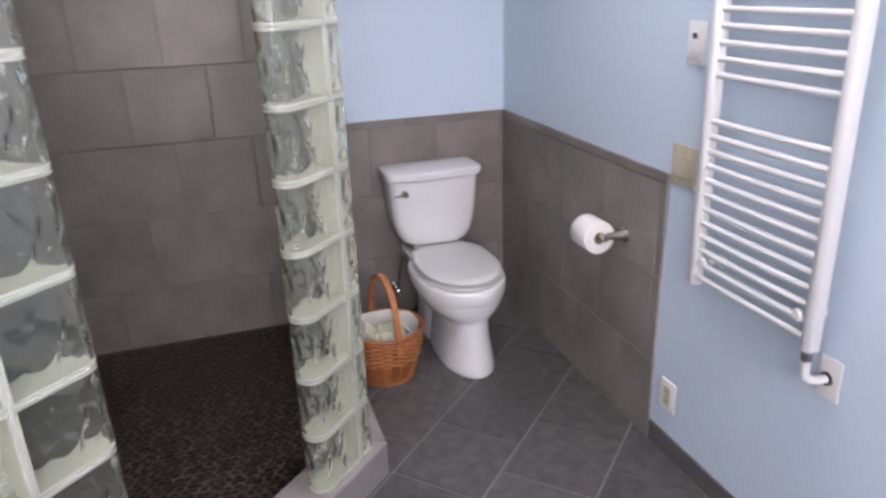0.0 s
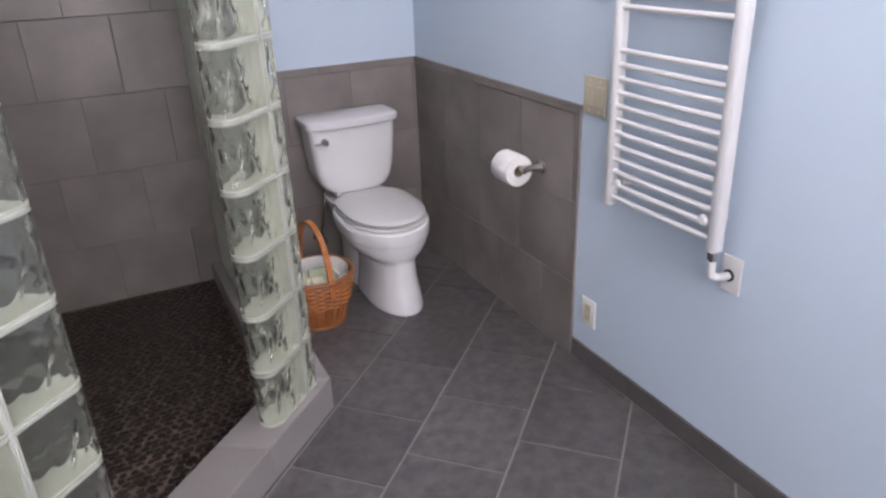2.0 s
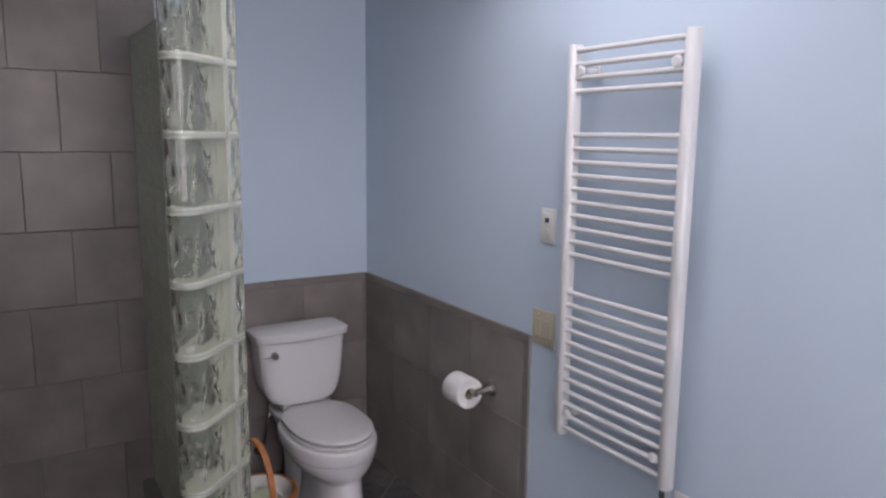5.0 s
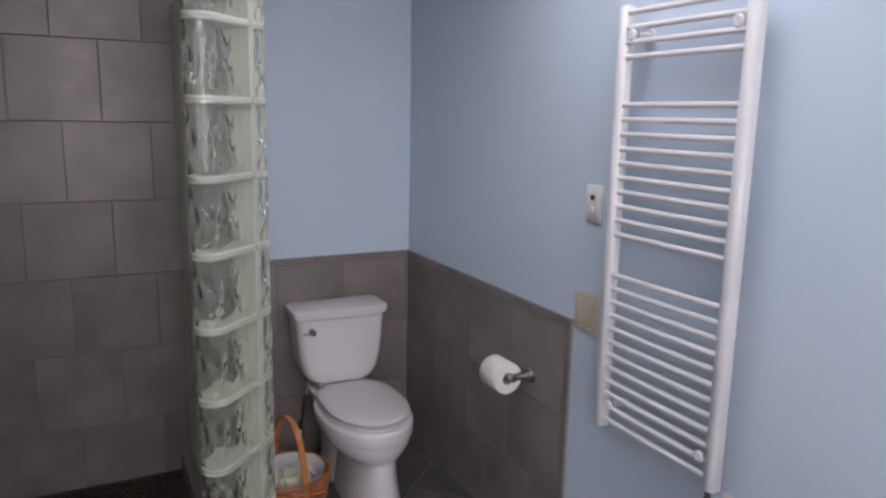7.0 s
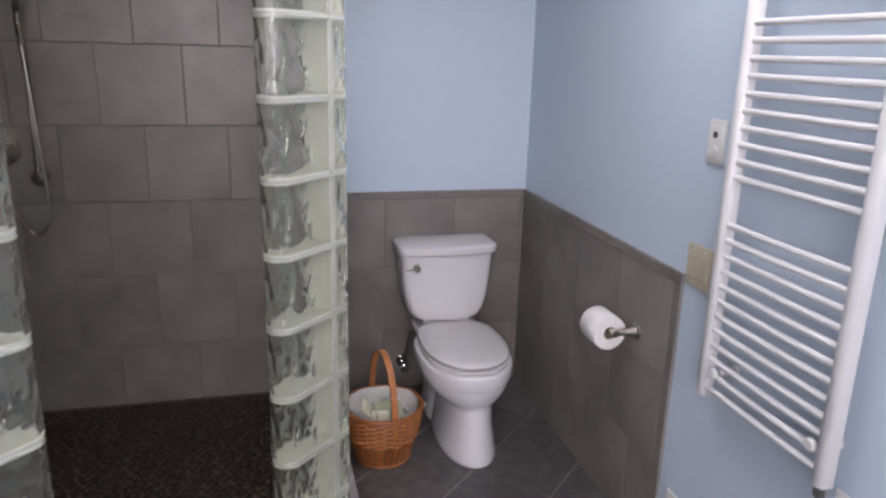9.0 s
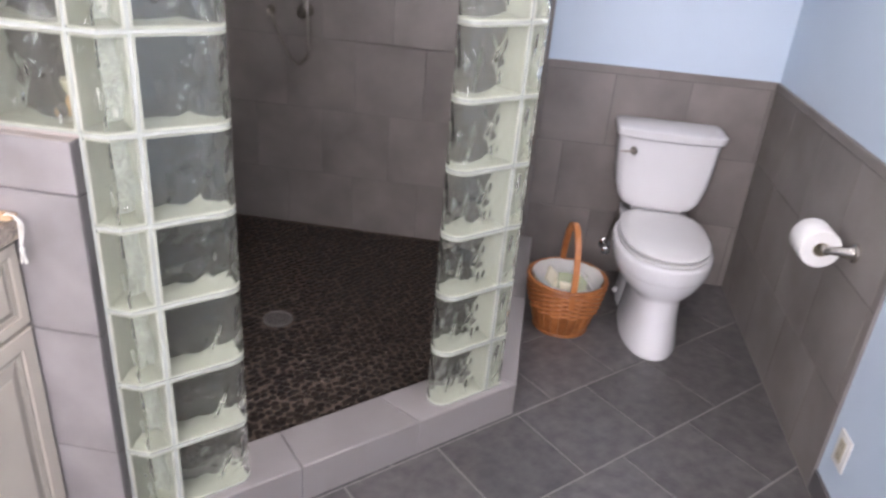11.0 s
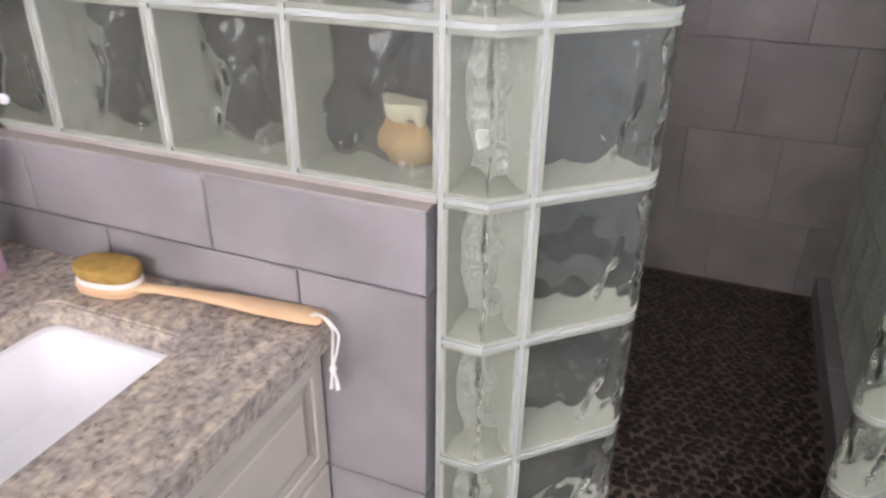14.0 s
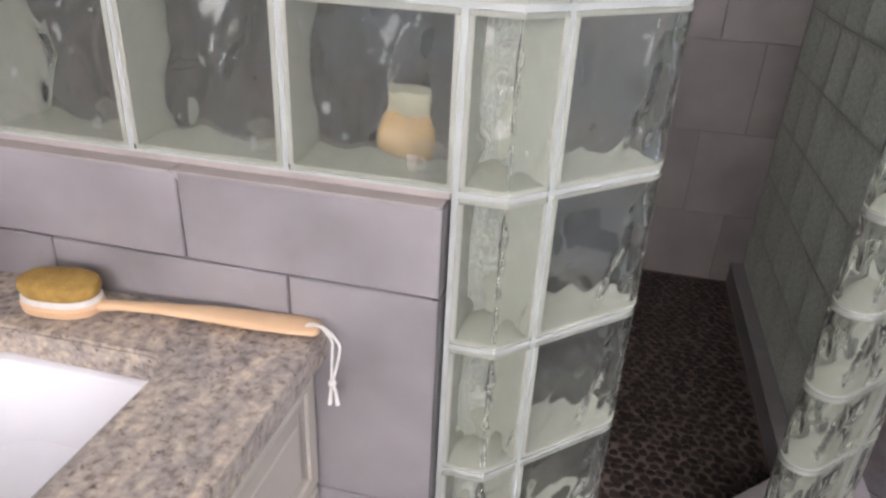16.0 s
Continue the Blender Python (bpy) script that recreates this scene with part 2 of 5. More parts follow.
def box(x0, x1, y0, y1, z0, z1, bevel=0.0, seg=1, bm=None):
    own = bm is None
    b = bmesh.new()
    vs = bmesh.ops.create_cube(b, size=1)["verts"]
    for v in vs:
        v.co = ((x0 + x1) / 2 + v.co.x * (x1 - x0), (y0 + y1) / 2 + v.co.y * (y1 - y0), (z0 + z1) / 2 + v.co.z * (z1 - z0))
    if bevel:
        bmesh.ops.bevel(b, geom=b.edges[:], offset=bevel, segments=seg, affect="EDGES", profile=0.5)
    if own:
        return b
    join(bm, b)
    return bm


def join(bm, other):
    me = bpy.data.meshes.new("tmp")
    other.to_mesh(me)
    other.free()
    bm.from_mesh(me)
    bpy.data.meshes.remove(me)


def prism(poly, z0, z1, bevel=0.0, seg=1):
    """A flat polygon (x, y) raised from z0 to z1."""
    b = bmesh.new()
    lo = [b.verts.new((x, y, z0)) for x, y in poly]
    hi = [b.verts.new((x, y, z1)) for x, y in poly]
    k = len(poly)
    b.faces.new(lo[::-1])
    top = b.faces.new(hi)
    for i in range(k):
        b.faces.new((lo[i], lo[(i + 1) % k], hi[(i + 1) % k], hi[i]))
    if bevel:
        bmesh.ops.bevel(b, geom=list(top.edges), offset=bevel, segments=seg, affect="EDGES", profile=0.5)
    return b


def rings(loops, cap=True):
    """Skin through loops of equal length."""
    b = bmesh.new()
    vs = [[b.verts.new(p) for p in lp] for lp in loops]
    k = len(vs[0])
    for a, c in zip(vs, vs[1:]):
        for i in range(k):
            b.faces.new((a[i], a[(i + 1) % k], c[(i + 1) % k], c[i]))
    if cap:
        b.faces.new(vs[0][::-1])
        b.faces.new(vs[-1])
    return b


def lathe(profile, k=28, m=None):
    b = rings([[(r * math.cos(2 * math.pi * i / k), r * math.sin(2 * math.pi * i / k), z) for i in range(k)] for r, z in profile])
    if m is not None:
        bmesh.ops.transform(b, matrix=m, verts=b.verts[:])
    return b


def tube(points, radius, k=10, squash=1.0):
    """A round bar along points; radius is a number or one for each point."""
    pts = [Vector(p) for p in points]
    loops = []
    up = Vector((0, 0, 1))
    for i, p in enumerate(pts):
        d = (pts[min(i + 1, len(pts) - 1)] - pts[max(i - 1, 0)]).normalized()
        ref = up if abs(d.z) < 0.95 else Vector((1, 0, 0))
        a = d.cross(ref).normalized()
        c = d.cross(a).normalized()
        r = radius[i] if isinstance(radius, (list, tuple)) else radius
        loops.append([p + a * (r * math.cos(2 * math.pi * j / k)) + c * (r * squash * math.sin(2 * math.pi * j / k)) for j in range(k)])
    return rings(loops)


def arc(fn, n=16):
    return [fn(i / n) for i in range(n + 1)]


def shared(name, mesh, parent, m):
    ob = new(name, mesh)
    ob.parent = parent
    ob.matrix_basis = m
    return ob


MESHES = {}


def tile_mesh(key, w, h, d, material, bevel):
    """A tile lying in its own x-y plane, face up, centred."""
    k = (key, round(w, 3), round(h, 3))
    if k not in MESHES:
        b = box(-w / 2, w / 2, -h / 2, h / 2, 0, d)
        top = [e for e in b.edges if all(v.co.z > d / 2 for v in e.verts)]
        bmesh.ops.bevel(b, geom=top, offset=bevel, segments=1, affect="EDGES")
        me = bpy.data.meshes.new(key)
        bm_ = b
        bmesh.ops.recalc_face_normals(bm_, faces=bm_.faces)
        bm_.to_mesh(me)
        bm_.free()
        me.materials.append(material)
        MESHES[k] = me
    return MESHES[k]


def slab(name, x0, x1, y0, y1, z0, z1, material, label, category):
    return tagged(link(name, box(x0, x1, y0, y1, z0, z1), material), label, category, kind="structure")


# ---- room shell ----
floor = slab("floor", XL - WT, WT, YB - WT, WT, -0.15, -0.004, M_FGROUT, "dark slate-look square tiles laid on the diagonal with pale grout", "floor")
wall_back = slab("wall_back", XL - WT, WT, 0.012, WT, -0.004, ZC, M_BLUE, "light blue painted wall with grey tiles behind toilet and shower", "wall")
wall_right = slab("wall_right", 0.0, WT, YB, 0.012, -0.004, ZC, M_BLUE, "light blue painted wall with grey tiled wainscot", "wall")
wall_left = slab("wall_left", XL - WT, XL, YB, 0.012, -0.004, ZC, M_BLUE, "wall behind vanity with dark linear mosaic and mirror", "wall")


def holed(name, u0, u1, v0, v1, hole, place, thick, material, label, category):
    """A wall or ceiling with one rectangular opening right through it."""
    a0, a1, b0, b1 = hole
    b = bmesh.new()
    for p0, p1, q0, q1 in ((u0, a0, v0, v1), (a1, u1, v0, v1), (a0, a1, v0, b0), (a0, a1, b1, v1)):
        join(b, box(p0, p1, q0, q1, 0, thick))
    bmesh.ops.transform(b, matrix=place, verts=b.verts[:])
    return tagged(link(name, b, material), label, category, kind="structure")


ceiling = holed("ceiling", XL - WT, WT, YB - WT, WT, SKYL, pose(0, 0, ZC), 0.25, M_CEIL, "plain white painted ceiling with an assumed skylight opening", "ceiling")
wall_front = holed("wall_front", XL - WT, WT, -0.004, ZC, WIN, pose(0, YB, 0, 90, 0, 0), WT, M_BLUE, "light blue painted wall with an assumed window", "wall")


def window(name, label, m, w, h):
    """A framed pane centred on its own x-y plane."""
    top = tagged(new(name), label, "window", kind="structure")
    top.matrix_basis = m
    b = bmesh.new()
    f = 0.05
    for x0, x1, y0, y1 in ((-w / 2, w / 2, -h / 2, -h / 2 + f), (-w / 2, w / 2, h / 2 - f, h / 2), (-w / 2, -w / 2 + f, -h / 2 + f, h / 2 - f), (w / 2 - f, w / 2, -h / 2 + f, h / 2 - f)):
        join(b, box(x0, x1, y0, y1, -0.03, 0.03))
    part("window_frame", b, M_RAD, top)
    pane = part("pane", box(-w / 2 + f, w / 2 - f, -h / 2 + f, h / 2 - f, -0.003, 0.003), M_JAR, top)
    pane.visible_shadow = False


# Assumed openings, built to go with the two added lamps.
window("assumed_skylight", "assumed white framed skylight in the ceiling, out of view", pose((SKYL[0] + SKYL[1]) / 2, (SKYL[2] + SKYL[3]) / 2, ZC + 0.2), SKYL[1] - SKYL[0], SKYL[3] - SKYL[2])
window("assumed_window", "assumed white framed window in the blue wall, out of view", pose((WIN[0] + WIN[1]) / 2, YB - 0.03, (WIN[2] + WIN[3]) / 2, 90, 0, 0), WIN[1] - WIN[0], WIN[3] - WIN[2])

# ---- glass block shower enclosure ----
P, J, TH, CURB = 0.196, 0.008, 0.09, 0.125
S = Vector((math.cos(radians(44)), math.sin(radians(44))))
NRM = Vector((-S.y, S.x))


def off(n_value, x=None, y=None):
    """The point of the diagonal line at that offset, by its x or y."""
    if x is not None:
        return Vector((x, (n_value - NRM.x * x) / NRM.y))
    return Vector(((n_value - NRM.y * y) / NRM.x, y))


N_OUT, N_IN, N_BLK = -0.225, -0.055, -0.204
KNEE_Y, KNEE_X = -2.045, -1.866
BLK_Y = -2.02
CX_OUT, CX_IN, BLK_X = -0.949, -1.142, -1.006


def wave(u, v, seed, fine=1.0):
    """Ripple of the cast glass: long swirling swells with smaller dimples."""
    warp = noise.noise((u * 9 + seed * 3.1, v * 9, seed)) * 1.5
    swell = noise.noise((u * 13 + warp + seed * 9.1, v * 9 - warp - seed * 4.3, seed * 1.7))
    dimple = noise.noise((u * 34 - seed, v * 24 + seed, 3.3 + seed))
    ripple = noise.noise((u * 66 + warp * 1.5 + seed * 2, v * 38 + warp, 8.1 + seed))
    return swell * 0.0088 * min(1.0, fine) + dimple * 0.0026 * fine + ripple * 0.0012 * fine


def sheet_mesh(name, path, inward, z0, z1, seed, fine=1.0):
    """A cast glass face along a plan path, smooth outside and rippled inside. inward: plan normals."""
    rows_n = 30
    b = bmesh.new()
    grid = []
    run = 0.0
    for i, (p, q) in enumerate(zip(path, inward)):
        if i:
            run += (p - path[i - 1]).length
        col = []
        for j in range(rows_n + 1):
            z = z0 + (z1 - z0) * j / rows_n
            edge = min(1.0, 5.0 * min(i, len(path) - 1 - i) / len(path)) * min(1.0, 5.0 * min(j, rows_n - j) / rows_n)
            d = 0.0115 + wave(run, z, seed, fine) * edge
            o = noise.noise((run * 30 + seed * 5, z * 20, seed * 2.2)) * 0.0013 * edge * min(1.0, fine)
            col.append((b.verts.new((p.x + q.x * o, p.y + q.y * o, z)), b.verts.new((p.x + q.x * d, p.y + q.y * d, z))))
        grid.append(col)
    for side in (0, 1):
        for a, c in zip(grid, grid[1:]):
            for j in range(rows_n):
                b.faces.new((a[j][side], a[j + 1][side], c[j + 1][side], c[j][side]))
    for col in (grid[0], grid[-1]):
        for j in range(rows_n):
            b.faces.new((col[j][0], col[j + 1][0], col[j + 1][1], col[j][1]))
    for j in (0, rows_n):
        for a, c in zip(grid, grid[1:]):
            b.faces.new((a[j][0], c[j][0], c[j][1], a[j][1]))
    bmesh.ops.recalc_face_normals(b, faces=b.faces)
    me = bpy.data.meshes.new(name)
    b.to_mesh(me)
    b.free()
    me.materials.append(M_GLASS)
    me.polygons.foreach_set("use_smooth", [True] * len(me.polygons))
    me.set_sharp_from_angle(angle=radians(50))
    return me


def refine(points, step=0.0066):
    out = []
    for a, c in zip(points, points[1:]):
        k = max(1, round((c - a).length / step))
        out += [a + (c - a) * (i / k) for i in range(k)]
    return out + [points[-1]]


def normals(path, sign):
    out = []
    for i in range(len(path)):
        d = (path[min(i + 1, len(path) - 1)] - path[max(i - 1, 0)]).normalized()
        out.append(Vector((-d.y, d.x)) * sign)
    return out


def rim_mesh(name, outline, ends, z0, z1):
    """Top and bottom webs of a block with the end webs; outline is its plan."""
    b = bmesh.new()
    w = 0.006
    for a0, a1 in ((z0, z0 + w), (z1 - w, z1)):
        join(b, prism([(p.x, p.y) for p in outline], a0, a1))
    for a, c, q in ends:
        e = q * w
        join(b, prism([(a.x, a.y), (c.x, c.y), (c.x + e.x, c.y + e.y), (a.x + e.x, a.y + e.y)], z0 + w, z1 - w))
    bmesh.ops.recalc_face_normals(b, faces=b.faces)
    me = bpy.data.meshes.new(name)
    b.to_mesh(me)
    b.free()
    me.materials.append(M_RIM)
    return me


def block_kind(kind):
    """Meshes of one kind of block in its own plan: starts at the origin, runs along +x, depth towards +y."""
    g, h0, h1 = J / 2, 0.0, P - J
    if kind in ("square", "square_soft"):
        lo, hi = g, P - g
        front = [Vector((lo, 0)), Vector((hi, 0))]
        back = [Vector((lo, TH)), Vector((hi, TH))]
        ends = [(front[0], back[0], Vector((1, 0))), (back[1], front[1], Vector((-1, 0)))]
        outline = [Vector((lo, 0.004)), Vector((hi, 0.004)), Vector((hi, TH - 0.004)), Vector((lo, TH - 0.004))]
        paths = [(refine(front), 1), (refine(back), -1)]
    elif kind == "end":
        lo, r = g, TH / 2
        c = Vector((P - r, r))
        curve = [c + Vector((math.cos(a), math.sin(a))) * r for a in [(-90 + 180 * i / 20) * math.pi / 180 for i in range(21)]]
        path = refine([Vector((lo, 0)), Vector((P - r, 0))]) [:-1] + curve + refine([Vector((P - r, TH)), Vector((lo, TH))])[1:]
        ends = [(Vector((lo, 0)), Vector((lo, TH)), Vector((1, 0)))]
        outline = [Vector((lo, 0.004))] + [c + (p - c) * 0.93 for p in curve] + [Vector((lo, TH - 0.004))]
        paths = [(path, 1)]
    else:
        a = radians(kind)
        d = 0.058
        f0, f1 = Vector((g, 0)), Vector((d, 0))
        u = Vector((math.cos(a), math.sin(a)))
        nn = Vector((-u.y, u.x))
        f2 = f1 + u * (d - g)
        b0, b2 = f0 + Vector((0, TH)), f2 + nn * TH
        t = math.tan(a / 2) * TH
        b1 = Vector((d - t, TH))
        ends = [(f0, b0, Vector((1, 0))), (b2, f2, -u)]
        outline = [f0 + Vector((0, .004)), f1 + Vector((0, .004)), f2 + nn * .004, b2 - nn * .004, b1 - Vector((0, .004)), b0 - Vector((0, .004))]
        paths = [(refine([f0, f1, f2], 0.0066), 1), (refine([b0, b1, b2], 0.0066), -1)]
    strength = {"square": 1.0, "square_soft": 0.6}.get(kind, 2.0)
    panes = [sheet_mesh("pane", p, normals(p, s), h0, h1, i + 0.7, strength) for i, (p, s) in enumerate(paths)]
    if len(paths) == 2 and kind != "square":
        panes[1].materials[0] = M_SCATTER_SCREEN if kind == "square_soft" else M_SCATTER_CORNER
    return rim_mesh("glass_block", outline, ends, h0, h1), panes


KINDS = {}


def glass_wall(name, label, columns, shade):
    """columns: (kind, origin, angle, first course, last course) in plan."""
    top = tagged(new(name), label, "glass wall", kind="structure")
    for ci, (kind, o, ang, c0, c1) in enumerate(columns):
        if kind not in KINDS:
            KINDS[kind] = block_kind(kind)
        rim, panes = KINDS[kind]
        for c in range(c0, c1):
            z = CURB + c * P + J * 0.5
            ob = shared("glass_block", rim, top, pose(o.x, o.y, z, 0, 0, ang))
            for pi, pm in enumerate(panes):
                pane = shared("pane", pm, ob, Matrix())
                pane.visible_shadow = shade and pi == 1
        m = pose(o.x, o.y, 0, 0, 0, ang)
        for c in range(c0, c1 + 1):
            z = CURB + c * P
            if kind in ("square", "square_soft"):
                pl = [(0, 0.0015), (P, 0.0015), (P, TH - 0.0015), (0, TH - 0.0015)]
            elif kind == "end":
                r = TH / 2
                pl = [(0, 0.0015)] + [(P - r + math.cos(radians(q)) * (r - .0015), r + math.sin(radians(q)) * (r - .0015)) for q in range(-90, 91, 15)] + [(0, TH - 0.0015)]
            else:
                a, d = radians(kind), 0.058
                u = Vector((math.cos(a), math.sin(a)))
                nn = Vector((-u.y, u.x))
                f1, f2 = Vector((d, 0)), Vector((d, 0)) + u * d
                t = math.tan(a / 2) * TH
                pl = [(0, .0015), (d, .0015), tuple(f2 + nn * .0015), tuple(f2 + nn * (TH - .0015)), (d - t, TH - .0015), (0, TH - .0015)]
            if kind == "square_soft" and c > c0:
                strips = [box(0, P, 0.0015, 0.014, z - J * 0.46, z + J * 0.46), box(0, P, TH - 0.014, TH - 0.0015, z - J * 0.46, z + J * 0.46)]
            else:
                strips = [prism(pl, z - J * 0.46 if c > c0 else z, z + J * 0.46)]
            for b in strips:
                bmesh.ops.transform(b, matrix=m, verts=b.verts[:])
                part("mortar_joint", b, M_JOINT, top)
        for d0, d1 in ((0.001, 0.014), (TH - 0.014, TH - 0.001)) if kind == "square_soft" else ((0.001, TH - 0.001),):
            b = box(-J * 0.5, J * 0.5, d0, d1, CURB + c0 * P, CURB + c1 * P + 0.004)
            bmesh.ops.transform(b, matrix=m, verts=b.verts[:])
            part("mortar_joint", b, M_JOINT, top)
    return top


corner_a = Vector((KNEE_X + 0.006, BLK_Y))
fold_a = corner_a + Vector((0.058, 0))
lj = fold_a + S * 0.058
fold_b = off(N_BLK, x=BLK_X)
rj = fold_b - S * 0.058
# the diagonal pieces run along S; depth lies on the shower side
glass_wall("wall_glass_knee", "pale green wavy glass blocks with white joints on the tiled knee wall",
           [("square", corner_a - Vector((P * (i + 1), 0)), 0, 5, 10) for i in range(4)]
           + [(44, corner_a, 0, 0, 10), ("end", lj, 44, 0, 10)], True)


END_R = block_kind("end")


def flip(me):
    c = me.copy()
    c.transform(Matrix.Diagonal((-1, 1, 1, 1)))
    c.flip_normals()
    return c


KINDS["end_back"] = (flip(END_R[0]), [flip(p) for p in END_R[1]])
wall_screen = glass_wall("wall_glass_screen", "pale green wavy glass block screen between shower and toilet",
                         [(46, rj, 44, 0, 10)] + [("square_soft", fold_b + Vector((0, 0.058 + P * i)), 90, 0, 10) for i in range(6)], False)
# jamb column with its rounded end towards the opening
for c in range(10):
    rim, panes = KINDS["end_back"]
    ob = shared("glass_block", rim, wall_screen, pose(rj.x, rj.y, CURB + c * P + J * 0.5, 0, 0, 44))
    for pm in panes:
        pane = shared("pane", pm, ob, Matrix())
        pane.visible_shadow = False
for c in range(11):
    r = TH / 2
    pl = [(0, 0.0015)] + [(-(P - r + math.cos(radians(q)) * (r - .0015)), r + math.sin(radians(q)) * (r - .0015)) for q in range(-90, 91, 15)] + [(0, TH - 0.0015)]
    b = prism(pl, CURB + c * P - (J * 0.46 if c else 0), CURB + c * P + J * 0.46)
    bmesh.ops.transform(b, matrix=pose(rj.x, rj.y, 0, 0, 0, 44), verts=b.verts[:])
    part("mortar_joint", b, M_JOINT, wall_screen)
y_end = fold_b.y + 0.058 + 6 * P
part("mortar", box(BLK_X - TH + 0.001, BLK_X - 0.001, y_end, 0.0, CURB, CURB + 10 * P), M_JOINT, wall_screen)

# curb: diagonal sill and the return under the screen
pa, pb = off(N_OUT, y=KNEE_Y), off(N_OUT, x=CX_OUT)
qa, qb = off(N_IN, y=-1.88), off(N_IN, x=CX_IN)
curb = tagged(new("shower_curb"), "raised pale grey tiled sill round the shower", "curb", kind="structure")
cuts = 3
for i in range(cuts):
    a0, a1 = pa + (pb - pa) * (i / cuts), pa + (pb - pa) * ((i + 1) / cuts)
    b0, b1 = qa + (qb - qa) * (i / cuts), qa + (qb - qa) * ((i + 1) / cuts)
    gap = S * 0.0012
    part("curb_tile", prism([tuple(v) for v in (a0 + gap, a1 - gap, b1 - gap, b0 + gap)], -0.002, CURB, 0.004, 2), M_CURB, curb)
for y0, y1 in ((pb.y, -0.62), (-0.62, 0.010)):
    y_in = qb.y if y0 == pb.y else y0
    part("curb_tile", prism([(CX_OUT, y0 + 0.001), (CX_OUT, y1 - 0.001), (CX_IN, y1 - 0.001), (CX_IN, y_in + 0.001)], -0.002, CURB, 0.004, 2), M_CURB, curb)
part("curb_tile", prism([tuple(pa + Vector((-.0005, .001))), tuple(qa), (KNEE_X + 0.001, -1.88), (KNEE_X + 0.001, KNEE_Y + 0.001)], -0.002, CURB, 0.004, 2), M_CURB, curb)

# knee wall core
knee = tagged(link("wall_knee", box(XL, KNEE_X - 0.009, KNEE_Y + 0.009, -1.852, -0.004, 1.087), M_GROUT), "low wall faced with pale grey tiles beside the vanity", "wall", kind="structure")

part("bed_joint", box(XL + 0.001, KNEE_X, BLK_Y + 0.003, BLK_Y + TH - 0.003, 1.0972, CURB + 5 * P), M_LEDGE, knee)


def clip_rect(x0, x1, lo, hi):
    return max(x0, lo), min(x1, hi)


def tile_field(parent, key, u_range, rows_z, joints, pitch, place, material, depth=0.009, gap=0.0025):
    """Courses of tiles on a wall. rows_z: course edges; joints: one joint of each course; place(u, v): pose of a tile's centre."""
    for (z0, z1), j0 in zip(zip(rows_z, rows_z[1:]), joints):
        k = math.floor((u_range[0] - j0) / pitch) - 1
        while j0 + k * pitch < u_range[1]:
            a, c = clip_rect(j0 + k * pitch, j0 + (k + 1) * pitch, *u_range)
            k += 1
            if c - a < 0.012:
                continue
            me = tile_mesh(key, c - a - gap, z1 - z0 - gap, depth, material, 0.0018)
            shared("tile", me, parent, place((a + c) / 2, (z0 + z1) / 2))


def on_back(u, v):
    return pose(u, 0.0105, v, 90, 0, 0)


def on_right(u, v):
    return pose(-0.0005, u, v, 90, 0, -90)


def on_knee(u, v):
    return pose(u, KNEE_Y + 0.0095, v, 90, 0, 0)


# grout beds behind the tiled walls
bed = tagged(link("grout_bed", box(XL, BLK_X + 0.0165, 0.004, 0.0118, 0, ZC - 0.001), M_GROUT), "thin grey grout behind the shower tiles", "grout", kind="structure")
bed_left = tagged(link("grout_bed", box(XL, XL + 0.006, -1.929, 0.004, 0, ZC - 0.001), M_GROUT), "thin grey grout behind the shower tiles", "grout", kind="structure")

# wainscot
WTOP = 0.99
wain_back = tagged(link("wainscot_back", box(CX_OUT - 0.04, 0, 0.003, 0.0118, 0, WTOP - 0.002), M_GROUT), "grey tiled wainscot behind the toilet", "wainscot", kind="structure")
wain_right = tagged(link("wainscot_right", box(-0.005, -0.0004, -1.36, 0.003, 0, WTOP - 0.002), M_GROUT), "grey tiled wainscot beside the toilet with a pale edge", "wainscot", kind="structure")
part("edge_strip", box(-0.0112, -0.0004, -1.3625, -1.3602, 0.0, WTOP), M_CURB, wain_right, "pale metal edge strip")

# baseboard along the radiator wall
base = tagged(link("baseboard", box(-0.004, -0.0006, YB, -1.3642, 0.0, 0.078), M_GROUT), "low dark grey tile baseboard", "baseboard", kind="structure")

# shower floor slab
pan_poly = [(XL + 0.006, 0.003), (XL + 0.006, -1.889), (qa.x, -1.889), tuple(qa), tuple(qb), (CX_IN, 0.003)]
pan = tagged(link("floor_shower", prism(pan_poly, -0.002, 0.036), M_PGROUT), "dark brown pebble mosaic shower floor with pale grout", "floor", kind="structure")

# ---- shower things ----
drain = thing("shower_drain", "round brushed steel drain grate in the pebble floor", "drain", m=pose(-1.905, -0.925, 0.0365))
part("ring", lathe([(0.058, 0), (0.058, 0.006), (0.052, 0.008), (0.050, 0.006), (0.050, 0.0)], 32), M_STEEL, drain, smooth=True)
grate = lathe([(0.0495, 0), (0.0495, 0.005)], 32)
part("grate", grate, M_STEEL, drain)
holes = bmesh.new()
for r, k in ((0.014, 6), (0.027, 12), (0.040, 18)):
    for i in range(k):
        a = 2 * math.pi * i / k
        join(holes, lathe([(0.003, 0.0051), (0.003, 0.0056)], 8, pose(r * math.cos(a), r * math.sin(a), 0)))
part("grate_hole", holes, M_DARK, drain, "small dark round holes")

valve = thing("shower_valve", "round nickel shower valve plate with lever handle on tiled wall", "valve", m=pose(-2.236, 0.0015, 1.210, 90, 0, 0))
part("plate", lathe([(0.085, 0), (0.085, 0.004), (0.078, 0.011), (0.03, 0.015)], 40), M_NICKEL, valve, smooth=True)
